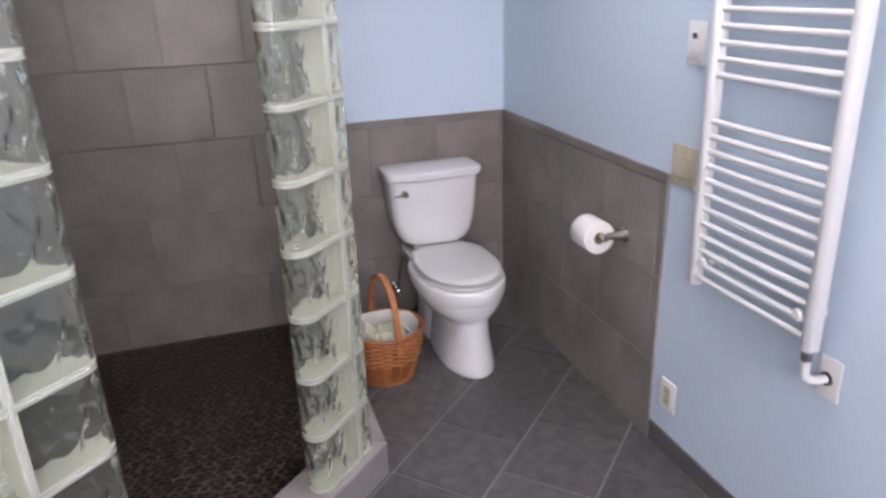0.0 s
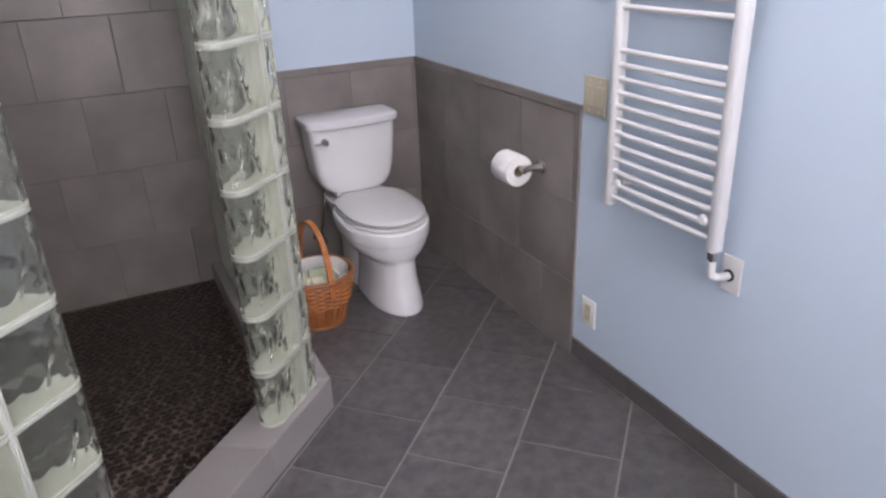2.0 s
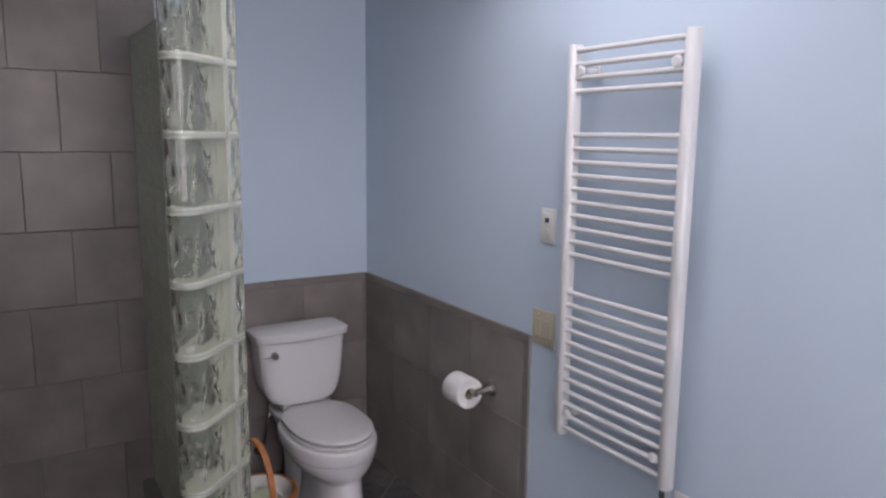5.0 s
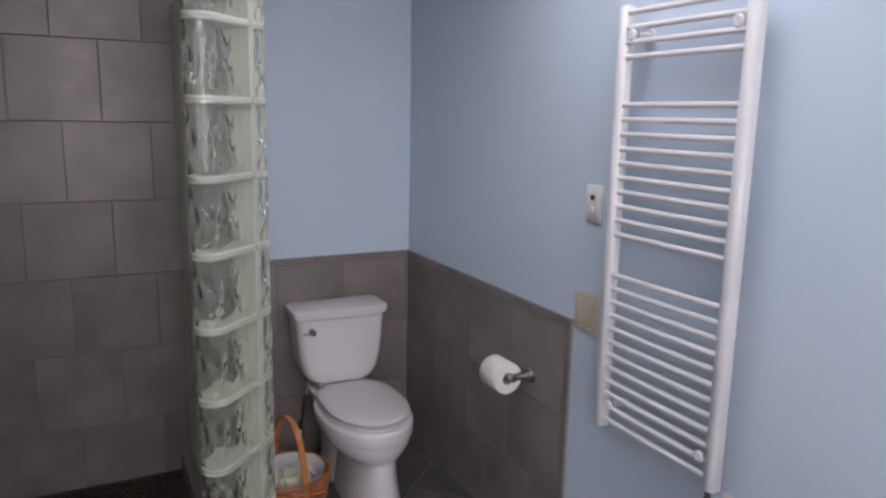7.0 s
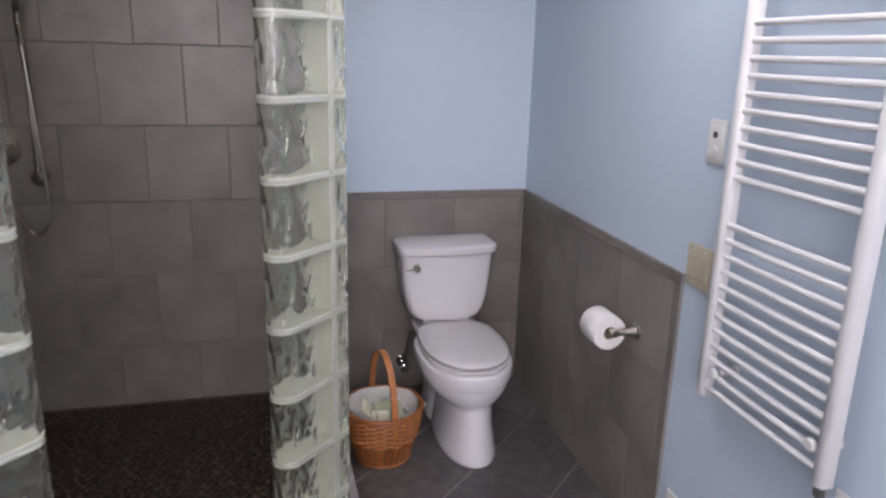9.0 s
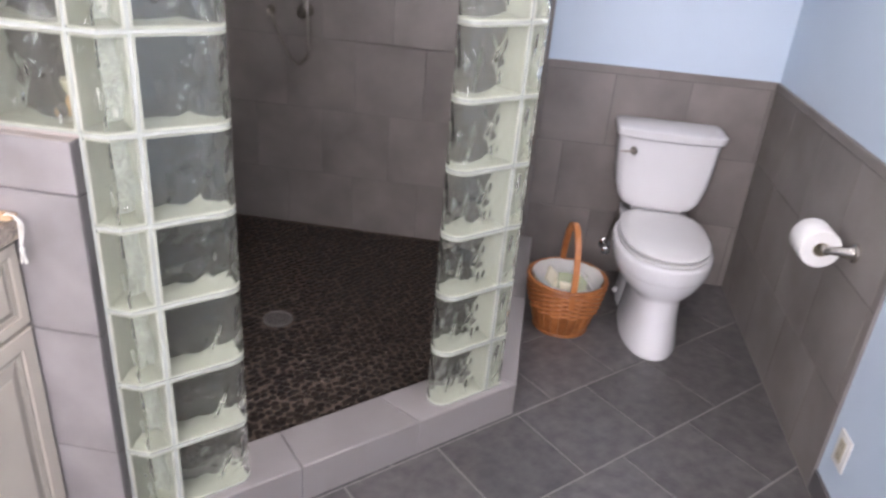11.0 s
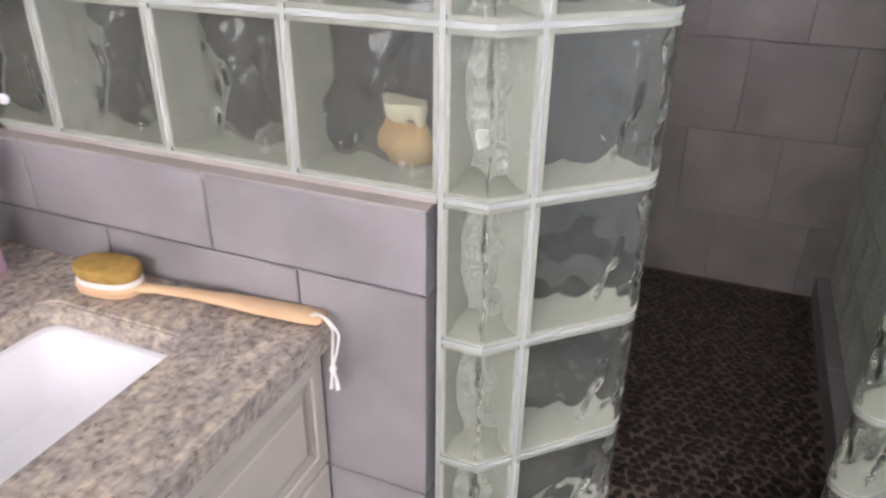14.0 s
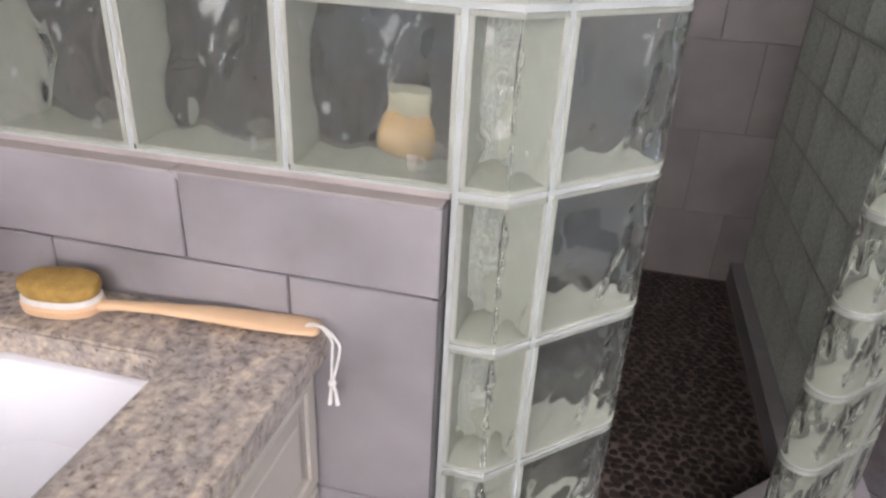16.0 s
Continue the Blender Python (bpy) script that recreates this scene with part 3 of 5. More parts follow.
part("hub", lathe([(0.03, 0.013), (0.027, 0.045), (0.02, 0.055)], 24), M_NICKEL, valve, smooth=True)
part("lever", tube([(0, 0, 0.045), (0.005, -0.05, 0.06), (0.008, -0.085, 0.062)], [0.011, 0.008, 0.006], 10), M_NICKEL, valve, smooth=True)

rail = thing("slide_rail", "slim vertical dark nickel shower rail fixed to grey tiles", "shower rail", m=pose(-2.088, 0.0, 0))
part("bar", tube([(0, -0.055, 1.07), (0, -0.055, 1.90)], 0.0115, 12), M_NICKEL, rail, smooth=True)
for z in (1.09, 1.90):
    part("mount", tube([(0, 0.0012, z), (0, -0.02, z), (0, -0.055, z), (0, -0.075, z), (0, -0.082, z)], [0.028, 0.018, 0.024, 0.028, 0.020], 16), M_NICKEL, rail, smooth=True)
part("slider", lathe([(0.018, -0.03), (0.02, 0), (0.018, 0.03)], 14, pose(0, -0.055, 1.72)), M_NICKEL, rail, smooth=True)
hand = thing("hand_shower", "dark nickel hand shower head with long hanging metal hose", "hand shower", m=pose(-2.088, -0.075, 1.72))
part("handle", tube([(0, 0, -0.12), (0.005, -0.02, 0.0), (0.01, -0.06, 0.12)], [0.011, 0.013, 0.015], 12), M_NICKEL, hand, smooth=True)
part("head", lathe([(0.02, -0.02), (0.045, 0.0), (0.048, 0.012)], 24, pose(0.01, -0.07, 0.13, 110, 0, 0)), M_NICKEL, hand, smooth=True)
part("hose", tube(arc(lambda q: (0.03 * math.sin(q * 3.14) - 0.14 * max(0, q - 0.45) / 0.55 * 1.25, 0.0 + 0.06 * max(0, q - 0.7) / 0.3, -0.12 - 0.74 * math.sin(min(q / 0.62, 1) * 1.571) + 0.22 * (max(0, q - 0.62) / 0.38) ** 1.5), 40), 0.0065, 8), M_NICKEL, hand, smooth=True)
part("wall_elbow", tube([(-0.175, 0.075, -0.645), (-0.175, 0.05, -0.645), (-0.175, 0.045, -0.67)], [0.024, 0.013, 0.011], 14), M_NICKEL, hand, smooth=True)

jar = thing("ceramic_jar", "small tan and cream ceramic jar behind the glass blocks", "jar", m=pose(-1.950, -1.892, 1.0975) @ Matrix.Diagonal((0.80, 0.80, 0.80, 1)))
part("body", lathe([(0.018, 0), (0.026, 0.004), (0.033, 0.024), (0.033, 0.042), (0.024, 0.060), (0.016, 0.068)], 28), M_SHELL, jar, smooth=True)
part("neck", lathe([(0.016, 0.068), (0.019, 0.076), (0.027, 0.092), (0.026, 0.098), (0.016, 0.099)], 28), M_CREAM, jar, "pale cream flared neck", smooth=True)

# ---- toilet ----
XT = -0.428
toilet = thing("toilet", "white two-piece porcelain toilet with closed lid, standing on slate tiles", "toilet", m=pose(XT, 0, 0))


def egg(cy, hl, hw, z, k=40, back=1.0, power=2.1):
    """Rounded loop: front towards -y; back squares off the rear."""
    out = []
    for i in range(k):
        a = 2 * math.pi * i / k
        c, s = math.cos(a), math.sin(a)
        pw = power if s < 0 else power + back
        out.append((hw * math.copysign(abs(c) ** (2 / pw), c), cy + hl * math.copysign(abs(s) ** (2 / pw), s), z))
    return out


def loft(levels, k=40, back=1.0):
    return rings([egg(cy, hl, hw, z, k, back) for z, cy, hl, hw in levels])


def smoothed(levels, n=5):
    """Catmull-Rom between the levels."""
    out = []
    for i in range(len(levels) - 1):
        p0, p1, p2, p3 = (levels[max(0, min(len(levels) - 1, i + d))] for d in (-1, 0, 1, 2))
        for s in range(n):
            t = s / n
            out.append(tuple(0.5 * (2 * b + (c - a) * t + (2 * a - 5 * b + 4 * c - d) * t * t + (3 * b - a - 3 * c + d) * t ** 3) for a, b, c, d in zip(p0, p1, p2, p3)))
    return out + [levels[-1]]


bowl = [(0.0, -0.53, 0.234, 0.116), (0.012, -0.53, 0.237, 0.119), (0.06, -0.527, 0.231, 0.113), (0.14, -0.52, 0.216, 0.103), (0.20, -0.515, 0.212, 0.102),
        (0.228, -0.51, 0.212, 0.106), (0.244, -0.50, 0.222, 0.130), (0.268, -0.495, 0.238, 0.158), (0.30, -0.490, 0.250, 0.179), (0.318, -0.488, 0.253, 0.184), (0.322, -0.488, 0.252, 0.183), (0.326, -0.488, 0.260, 0.191), (0.36, -0.484, 0.268, 0.197), (0.384, -0.482, 0.268, 0.196), (0.392, -0.480, 0.262, 0.190)]
part("bowl", loft(smoothed(bowl, 3)), M_WHITE, toilet, smooth=True)
trap = [(0.0, -0.285, 0.165, 0.112), (0.012, -0.285, 0.167, 0.114), (0.08, -0.27, 0.155, 0.104), (0.2, -0.24, 0.15, 0.098), (0.3, -0.22, 0.16, 0.120), (0.38, -0.20, 0.165, 0.150), (0.395, -0.20, 0.162, 0.150)]
part("trapway", loft(smoothed(trap, 3), back=3.0), M_WHITE, toilet, smooth=True)
for sx in (-1, 1):
    part("bolt_cap", lathe([(0.014, 0), (0.013, 0.01), (0.007, 0.017)], 14, pose(sx * 0.118, -0.30, 0.055, 0, sx * 70, 0)), M_WHITE, toilet, smooth=True)
seat = loft([(0.3925, -0.492, 0.236, 0.166), (0.398, -0.492, 0.250, 0.180), (0.407, -0.492, 0.250, 0.180), (0.411, -0.492, 0.240, 0.170)], back=1.4)
part("seat", seat, M_SEAT, toilet, smooth=True)
lid = loft([(0.4115, -0.485, 0.222, 0.155), (0.417, -0.485, 0.224, 0.158), (0.4185, -0.488, 0.249, 0.176), (0.421, -0.488, 0.251, 0.178), (0.428, -0.488, 0.251, 0.178), (0.434, -0.488, 0.245, 0.172), (0.4385, -0.488, 0.205, 0.135)], back=1.4)
part("lid", lid, M_SEAT, toilet, smooth=True)
for sx in (-1, 1):
    part("hinge", tube([(sx * 0.06, -0.236, 0.42), (sx * 0.10, -0.236, 0.42)], 0.012, 12), M_SEAT, toilet, smooth=True)


def tank_loop(z, hw, y_front, y_back, bow, k=44):
    """Flat back, gently bowed front, rounded corners."""
    pts = []
    r = 0.03
    for cx, cy, a0 in ((hw - r, y_back - r, 0), (-hw + r, y_back - r, 90), (-hw + r, y_front + r, 180), (hw - r, y_front + r, 270)):
        for i in range(8):
            a = radians(a0 + 90 * i / 7)
            pts.append([cx + r * math.cos(a), cy + r * math.sin(a), z])
    extra = [[-hw + r + (2 * hw - 2 * r) * i / 12, y_front, z] for i in range(1, 12)]
    pts = pts[:24] + extra + pts[24:]
    for p in pts:
        if p[1] < (y_front + y_back) / 2:
            p[1] -= bow * (1 - (p[0] / hw) ** 2)
    return [tuple(p) for p in pts]


body = [(0.432, 0.150), (0.440, 0.165), (0.47, 0.188), (0.53, 0.205), (0.60, 0.214), (0.68, 0.221), (0.735, 0.225)]
part("tank", rings([tank_loop(z, hw * 0.95, -0.19, -0.018, 0.028) for z, hw in body]), M_WHITE, toilet, smooth=True)
part("tank_lid", rings([tank_loop(z, hw * 0.955, yf, yb, 0.03) for z, hw, yf, yb in ((0.737, 0.228, -0.194, -0.016), (0.742, 0.237, -0.203, -0.014), (0.762, 0.241, -0.208, -0.012), (0.774, 0.240, -0.207, -0.013), (0.781, 0.232, -0.198, -0.018))]), M_WHITE, toilet, smooth=True)
part("foot", box(-0.11, 0.11, -0.19, -0.05, 0.39, 0.436, 0.008, 2), M_WHITE, toilet, smooth=True)
lever = part("flush_lever", tube([(-0.150, -0.205, 0.683), (-0.150, -0.232, 0.683)], [0.016, 0.014], 16), M_NICKEL, toilet, "dark nickel flush lever", smooth=True)
part("arm", tube([(-0.150, -0.229, 0.683), (-0.186, -0.234, 0.682), (-0.205, -0.232, 0.681)], [0.007, 0.006, 0.005], 10, 0.6), M_NICKEL, lever, smooth=True)

supply = thing("supply_valve", "chrome water stop valve with braided supply hose behind the toilet", "valve", m=pose(-0.60, 0.0015, 0.145))
part("escutcheon", lathe([(0.03, 0), (0.028, 0.006), (0.012, 0.012)], 20, pose(0, 0, 0, 90, 0, 0)), M_CHROME, supply, smooth=True)
part("body", tube([(0, -0.005, 0), (0, -0.075, 0)], 0.012, 12), M_CHROME, supply, smooth=True)
part("handle", lathe([(0.012, -0.004), (0.02, 0.0), (0.02, 0.012), (0.012, 0.016)], 16, pose(0, -0.078, 0, 90, 0, 0)), M_CHROME, supply, smooth=True)
part("hose", tube(arc(lambda q: (0.055 * q * q, -0.06 - 0.04 * math.sin(q * 3.14), 0.01 + 0.28 * q), 12), 0.006, 8), M_NICKEL, supply, smooth=True)

# ---- wicker basket ----
basket = thing("wicker_basket", "honey brown woven wicker basket with hoop handle and pale liner", "basket", m=pose(-0.792, -0.588, 0, 0, 0, 8) @ Matrix.Diagonal((1.10, 1.2, 0.93, 1)))


def oval(z, a, b, k=48, amp=0.0, ph=0.0, n=24):
    return [((a + amp * math.cos(n * t + ph)) * math.cos(t), (b + amp * math.cos(n * t + ph)) * math.sin(t), z) for t in (2 * math.pi * i / k for i in range(k))]


def girth(z):
    q = z / 0.255
    return 0.092 + 0.050 * q ** 0.7, 0.080 + 0.048 * q ** 0.7


shell = rings([oval(z, girth(z)[0] - 0.007, girth(z)[1] - 0.007) for z in (0.0, 0.05, 0.1, 0.15, 0.2, 0.25)], cap=False)
shell.verts.ensure_lookup_table()
shell.faces.new([shell.verts[i] for i in range(48)])
part("inner_shell", shell, M_WICKER, basket)
for i in range(26):
    t = 2 * math.pi * i / 26
    pts = [((girth(z)[0] + 0.0) * math.cos(t), (girth(z)[1] + 0.0) * math.sin(t), z) for z in (0.0, 0.05, 0.1, 0.15, 0.2, 0.25)]
    b = bmesh.new()
    side = Vector((-math.sin(t), math.cos(t), 0)) * 0.0115
    outv = Vector((math.cos(t), math.sin(t), 0)) * 0.003
    vs = [[b.verts.new(Vector(p) + s * side + o * outv) for s, o in ((-1, -1), (1, -1), (1, 1), (-1, 1))] for p in pts]
    for a, c in zip(vs, vs[1:]):
        for j in range(4):
            b.faces.new((a[j], a[(j + 1) % 4], c[(j + 1) % 4], c[j]))
    b.faces.new(vs[0][::-1])
    b.faces.new(vs[-1])
    part("stake", b, M_WICKER, basket)
for j, z in enumerate([0.118 + 0.0115 * q for q in range(11)]):
    a, c = girth(z)
    loop = oval(z, a + 0.0035, c + 0.0035, 104, 0.0048, j * math.pi, 13)
    b = bmesh.new()
    k = len(loop)
    vs = [[b.verts.new((x * (1 + e), y * (1 + e), zz + d)) for e, d in ((0, -0.0056), (0.035, 0), (0, 0.0056), (-0.02, 0))] for x, y, zz in loop]
    for i in range(k):
        for m in range(4):
            b.faces.new((vs[i][m], vs[(i + 1) % k][m], vs[(i + 1) % k][(m + 1) % 4], vs[i][(m + 1) % 4]))
    part("weaver", b, M_WICKER, basket, smooth=True)
for z, r in ((0.252, 0.009), (0.008, 0.007), (0.236, 0.006)):
    a, c = girth(z)
    b = bmesh.new()
    loop = oval(z, a + 0.002, c + 0.002, 64)
    vs = []
    for i, (x, y, zz) in enumerate(loop):
        o = Vector((x, y, 0)).normalized()
        vs.append([b.verts.new(Vector((x, y, zz)) + o * (r * math.cos(q)) + Vector((0, 0, r * math.sin(q)))) for q in (2 * math.pi * m / 8 for m in range(8))])
    for i in range(64):
        for m in range(8):
            b.faces.new((vs[i][m], vs[(i + 1) % 64][m], vs[(i + 1) % 64][(m + 1) % 8], vs[i][(m + 1) % 8]))
    part("rim_hoop", b, M_WICKER, basket, smooth=True)
b = bmesh.new()
hoop = arc(lambda q: (0.0, -0.130 * math.cos(q * math.pi), 0.18 + 0.315 * math.sin(q * math.pi) ** 0.75), 28)
vs = []
for i, p in enumerate(hoop):
    p = Vector(p)
    d = (Vector(hoop[min(i + 1, 28)]) - Vector(hoop[max(i - 1, 0)])).normalized()
    o = Vector((1, 0, 0)).cross(d).normalized()
    vs.append([b.verts.new(p + Vector((sx * 0.011, 0, 0)) + o * so * 0.0045) for sx, so in ((-1, -1), (1, -1), (1, 1), (-1, 1))])
for a, c in zip(vs, vs[1:]):
    for j in range(4):
        b.faces.new((a[j], a[(j + 1) % 4], c[(j + 1) % 4], c[j]))
b.faces.new(vs[0][::-1])
b.faces.new(vs[-1])
part("handle", b, M_WICKER, basket, "flat bent wood hoop handle")
lin = rings([[(x * (1 + 0.035 * noise.noise((x * 40, y * 40, z * 30))), y * (1 + 0.035 * noise.noise((x * 40, y * 40, 5))), z + 0.008 * noise.noise((x * 30, y * 30, 1))) for x, y, z in oval(zz, a, c, 56)]
             for zz, a, c in ((0.262, 0.131, 0.118), (0.22, 0.124, 0.111), (0.15, 0.108, 0.095), (0.115, 0.05, 0.045))], cap=False)
lin.verts.ensure_lookup_table()
lin.faces.new([lin.verts[i] for i in range(56 * 3, 56 * 4)])
part("liner", lin, M_LINER, basket, "pale crumpled cloth liner", smooth=True)
for i, (x, y, z, rx, ry, rz, w, h, mm, lab) in enumerate(((0.02, -0.03, 0.205, 62, 10, 20, 0.13, 0.10, M_GREEN, "folded green printed packet"), (-0.05, 0.01, 0.20, 50, -14, 80, 0.08, 0.10, M_CREAM, "folded cream packet"),
                                                      (0.06, 0.03, 0.205, 58, 20, 130, 0.08, 0.09, M_LINER, "folded pale packet"), (-0.02, -0.06, 0.19, 70, 0, -10, 0.07, 0.08, M_CREAM, "folded cream packet"))):
    pk = tagged(link("paper_packet", box(-w / 2, w / 2, -h / 2, h / 2, -0.006, 0.006, 0.003, 2), mm), lab + " lying in the wicker basket", "packet", group="packets in the basket")
    pk.matrix_basis = pose(-0.792, -0.595, 0.006) @ pose(x, y, z, rx, ry, rz)

# ---- toilet paper ----
holder = thing("paper_holder", "brushed nickel toilet paper holder on grey wainscot", "paper holder", m=pose(-0.0095, -1.138, 0.715))
part("flange", lathe([(0.030, 0), (0.029, 0.007), (0.023, 0.012)], 24, pose(0, 0, 0, 0, -90, 0)), M_SATIN, holder, smooth=True)
part("post", tube([(-0.01, 0, 0), (-0.03, 0, 0), (-0.06, 0, 0), (-0.088, 0, -0.002)], [0.023, 0.018, 0.013, 0.012], 14), M_SATIN, holder, smooth=True)
part("arm", tube([(-0.085, -0.012, -0.002), (-0.088, 0.06, -0.002), (-0.088, 0.15, -0.002)], [0.012, 0.009, 0.009], 14), M_SATIN, holder, smooth=True)
roll = thing("toilet_paper_roll", "nearly full white toilet paper roll on a nickel holder", "toilet paper", m=pose(-0.0975, -1.058, 0.703, 90, 0, 0) @ Matrix.Diagonal((1.13, 1.13, 1.12, 1)))
part("paper", rings([[(r * math.cos(2 * math.pi * i / 40), r * math.sin(2 * math.pi * i / 40), z) for i in range(40)] for r, z in ((0.021, -0.05), (0.052, -0.05), (0.054, -0.047), (0.0545, 0), (0.054, 0.047), (0.052, 0.05), (0.021, 0.05), (0.021, -0.05))], cap=False), M_PAPER, roll, smooth=True)
part("core", rings([[(r * math.cos(2 * math.pi * i / 24), r * math.sin(2 * math.pi * i / 24), z) for i in range(24)] for r, z in ((0.0205, -0.0495), (0.0205, 0.0495), (0.019, 0.0495), (0.019, -0.0495), (0.0205, -0.0495))], cap=False), M_BEIGE, roll, "brown cardboard core", smooth=True)

# ---- wall plates ----


def plate(name, label, category, y0, y1, z0, z1, material):
    t = thing(name, label, category, m=pose(-0.0006, (y0 + y1) / 2, (z0 + z1) / 2))
    w, h = abs(y1 - y0), z1 - z0
    part("cover", box(-0.007, 0, -w / 2, w / 2, -h / 2, h / 2, 0.0025, 2), material, t, smooth=True)
    return t, w, h


sw, w, h = plate("light_switch", "beige double rocker light switch plate on blue wall", "light switch", -1.371, -1.488, 0.967, 1.095, M_BEIGE)
for sy in (-0.025, 0.025):
    part("rocker", box(-0.0105, -0.0068, sy - 0.016, sy + 0.016, -0.033, 0.033, 0.0015, 1), M_BEIGE, sw)
    for sz in (-0.05, 0.05):
        part("screw", lathe([(0.003, 0), (0.003, 0.0085)], 8, pose(0, sy, sz, 0, -90, 0)), M_PLATE, sw)
th, w, h = plate("thermostat", "white wall thermostat with small dark sensor window", "thermostat", -1.399, -1.475, 1.336, 1.456, M_PLATE)
part("face", box(-0.0105, -0.0068, -0.026, 0.026, -0.045, 0.045, 0.003, 2), M_PLATE, th, smooth=True)
part("window", box(-0.0118, -0.0107, -0.010, 0.010, 0.012, 0.028), M_DARK, th, "small dark window")
part("dial", lathe([(0.012, 0.0106), (0.011, 0.0135)], 20, pose(0, 0, -0.02, 0, -90, 0)), M_PLATE, th, smooth=True)
ou, w, h = plate("wall_outlet", "beige outlet in white plate low on blue wall", "outlet", -1.414, -1.492, 0.172, 0.284, M_PLATE)
part("socket", box(-0.010, -0.0068, -0.018, 0.018, -0.036, 0.036, 0.0015, 1), M_BEIGE, ou)
for sz in (-0.018, 0.018):
    for sy in (-0.006, 0.006):
        part("slot", box(-0.0106, -0.0101, sy - 0.001, sy + 0.001, sz - 0.004, sz + 0.004), M_DARK, ou)

# ---- towel radiator ----
rad = thing("towel_radiator", "tall white ladder towel radiator hung on blue wall", "radiator")
YL, YR, XR = -1.603, -2.045, -0.062


def upright(y, z0, z1):
    """D-shaped post, round to the room."""
    w, k = 0.019, 12
    prof = [(0.013, -w), (0.013, w)] + [(-0.004 - 0.016 * math.sin(math.pi * i / k), w * math.cos(math.pi * i / k)) for i in range(k + 1)]
    return rings([[(XR + a * s, y + c * s, z) for a, c in prof] for z, s in ((z0, 0.9), (z0 + 0.003, 1), (z1 - 0.003, 1), (z1, 0.9))])


for y in (YL, YR):
    part("upright", upright(y, 0.722, 1.978), M_RAD, rad, smooth=True)
BARS = [1.958, 1.916, 1.876, 1.836] + [1.704 - 0.0416 * i for i in range(10)] + [1.206 - 0.0413 * i for i in range(12)]
bar0 = None
for z in BARS:
    if bar0 is None:
        bar0 = part("rung", tube(arc(lambda q: (XR - 0.004 - 0.003 * math.sin(q * math.pi), YL + (YR - YL) * q, 0), 12), 0.0085, 10), M_RAD, rad, smooth=True)
        bar0.matrix_basis = pose(0, 0, z)
    else:
        shared("rung", bar0.data, rad, pose(0, 0, z))
for y in (YL - 0.040, YR + 0.038):
    for z in (1.896, 0.800):
        br = part("bracket", tube([(-0.0006, y, z), (-0.010, y, z), (-0.012, y, z), (-0.055, y, z)], [0.019, 0.019, 0.010, 0.010], 14), M_RAD, rad, smooth=True)
        part("cap", lathe([(0.014, 0), (0.0165, 0.003), (0.0165, 0.010), (0.012, 0.014)], 18, pose(-0.066, y, z, 0, -90, 0)), M_RAD, br, smooth=True)
part("end_plug", lathe([(0.008, 0), (0.008, 0.006)], 12, pose(XR, YL + 0.012, 1.95, -90, 0, 0)), M_DARK, rad, "small dark vent plug")
conn = thing("radiator_pipe", "white angled radiator connection pipe with chrome nut and wall plate", "pipe")
part("nut", lathe([(0.012, 0.690), (0.0145, 0.694), (0.0145, 0.716), (0.012, 0.7215)], 8, pose(XR, YR, 0)), M_CHROME, conn, "chrome union nut")
part("elbow", tube([(XR, YR, 0.692), (XR, YR, 0.66), (XR + 0.002, YR - 0.003, 0.648), (XR + 0.012, YR - 0.008, 0.640), (XR + 0.03, YR - 0.014, 0.638), (-0.008, YR - 0.016, 0.638)], [0.011, 0.0115, 0.0125, 0.0125, 0.0115, 0.011], 14), M_RAD, conn, smooth=True)
part("wall_plate", box(-0.006, -0.0006, -2.100, -2.034, 0.586, 0.696, 0.002, 2), M_PLATE, conn)
part("gasket", tube([(-0.0058, YR - 0.016, 0.638), (-0.010, YR - 0.016, 0.638)], 0.018, 18), M_DARK, conn, "dark rubber ring", smooth=True)

# ---- vanity ----
VY0, VX, CT = -3.55, -2.038, 0.92


def raised_panel(y0, y1, z0, z1, depth=0.02):
    """Door or drawer front with stepped frame and a raised centre, facing +x."""
    b = bmesh.new()
    steps = [(0.0, 0.0, 0), (0.0, depth - 0.003, 0), (0.003, depth, 0), (0.038, depth, 0), (0.041, depth - 0.004, 1), (0.047, depth - 0.004, 1), (0.052, depth - 0.009, 0), (0.058, depth - 0.009, 1), (0.082, depth - 0.001, 0), (0.085, depth, 0)]
    if z1 - z0 < 0.22:
        steps = [(a * 0.62, d, g) for a, d, g in steps]
    loops = []
    for a, d, g in steps:
        loops.append([b.verts.new((d, yy, zz)) for yy, zz in ((y0 + a, z0 + a), (y1 - a, z0 + a), (y1 - a, z1 - a), (y0 + a, z1 - a))])
    for (lo, hi, st) in zip(loops, loops[1:], steps):
        for j in range(4):
            f = b.faces.new((lo[j], lo[(j + 1) % 4], hi[(j + 1) % 4], hi[j]))
            f.material_index = st[2]
    b.faces.new(loops[0][::-1])
    b.faces.new(loops[-1])
    return b


def pull(parent, y, z0, z1):
    """Curved bronze pull."""
    ob = part("handle", tube(arc(lambda q: (0.019 + 0.030 * math.sin(q * math.pi) ** 0.7, y + 0.006 * math.sin(q * 2 * math.pi), z0 + (z1 - z0) * q), 16), [0.0085] + [0.0055 + 0.001 * math.sin(math.pi * i / 15) for i in range(15)] + [0.0085], 10), M_PULL, parent, "dark bronze curved pull", smooth=True)
    return ob


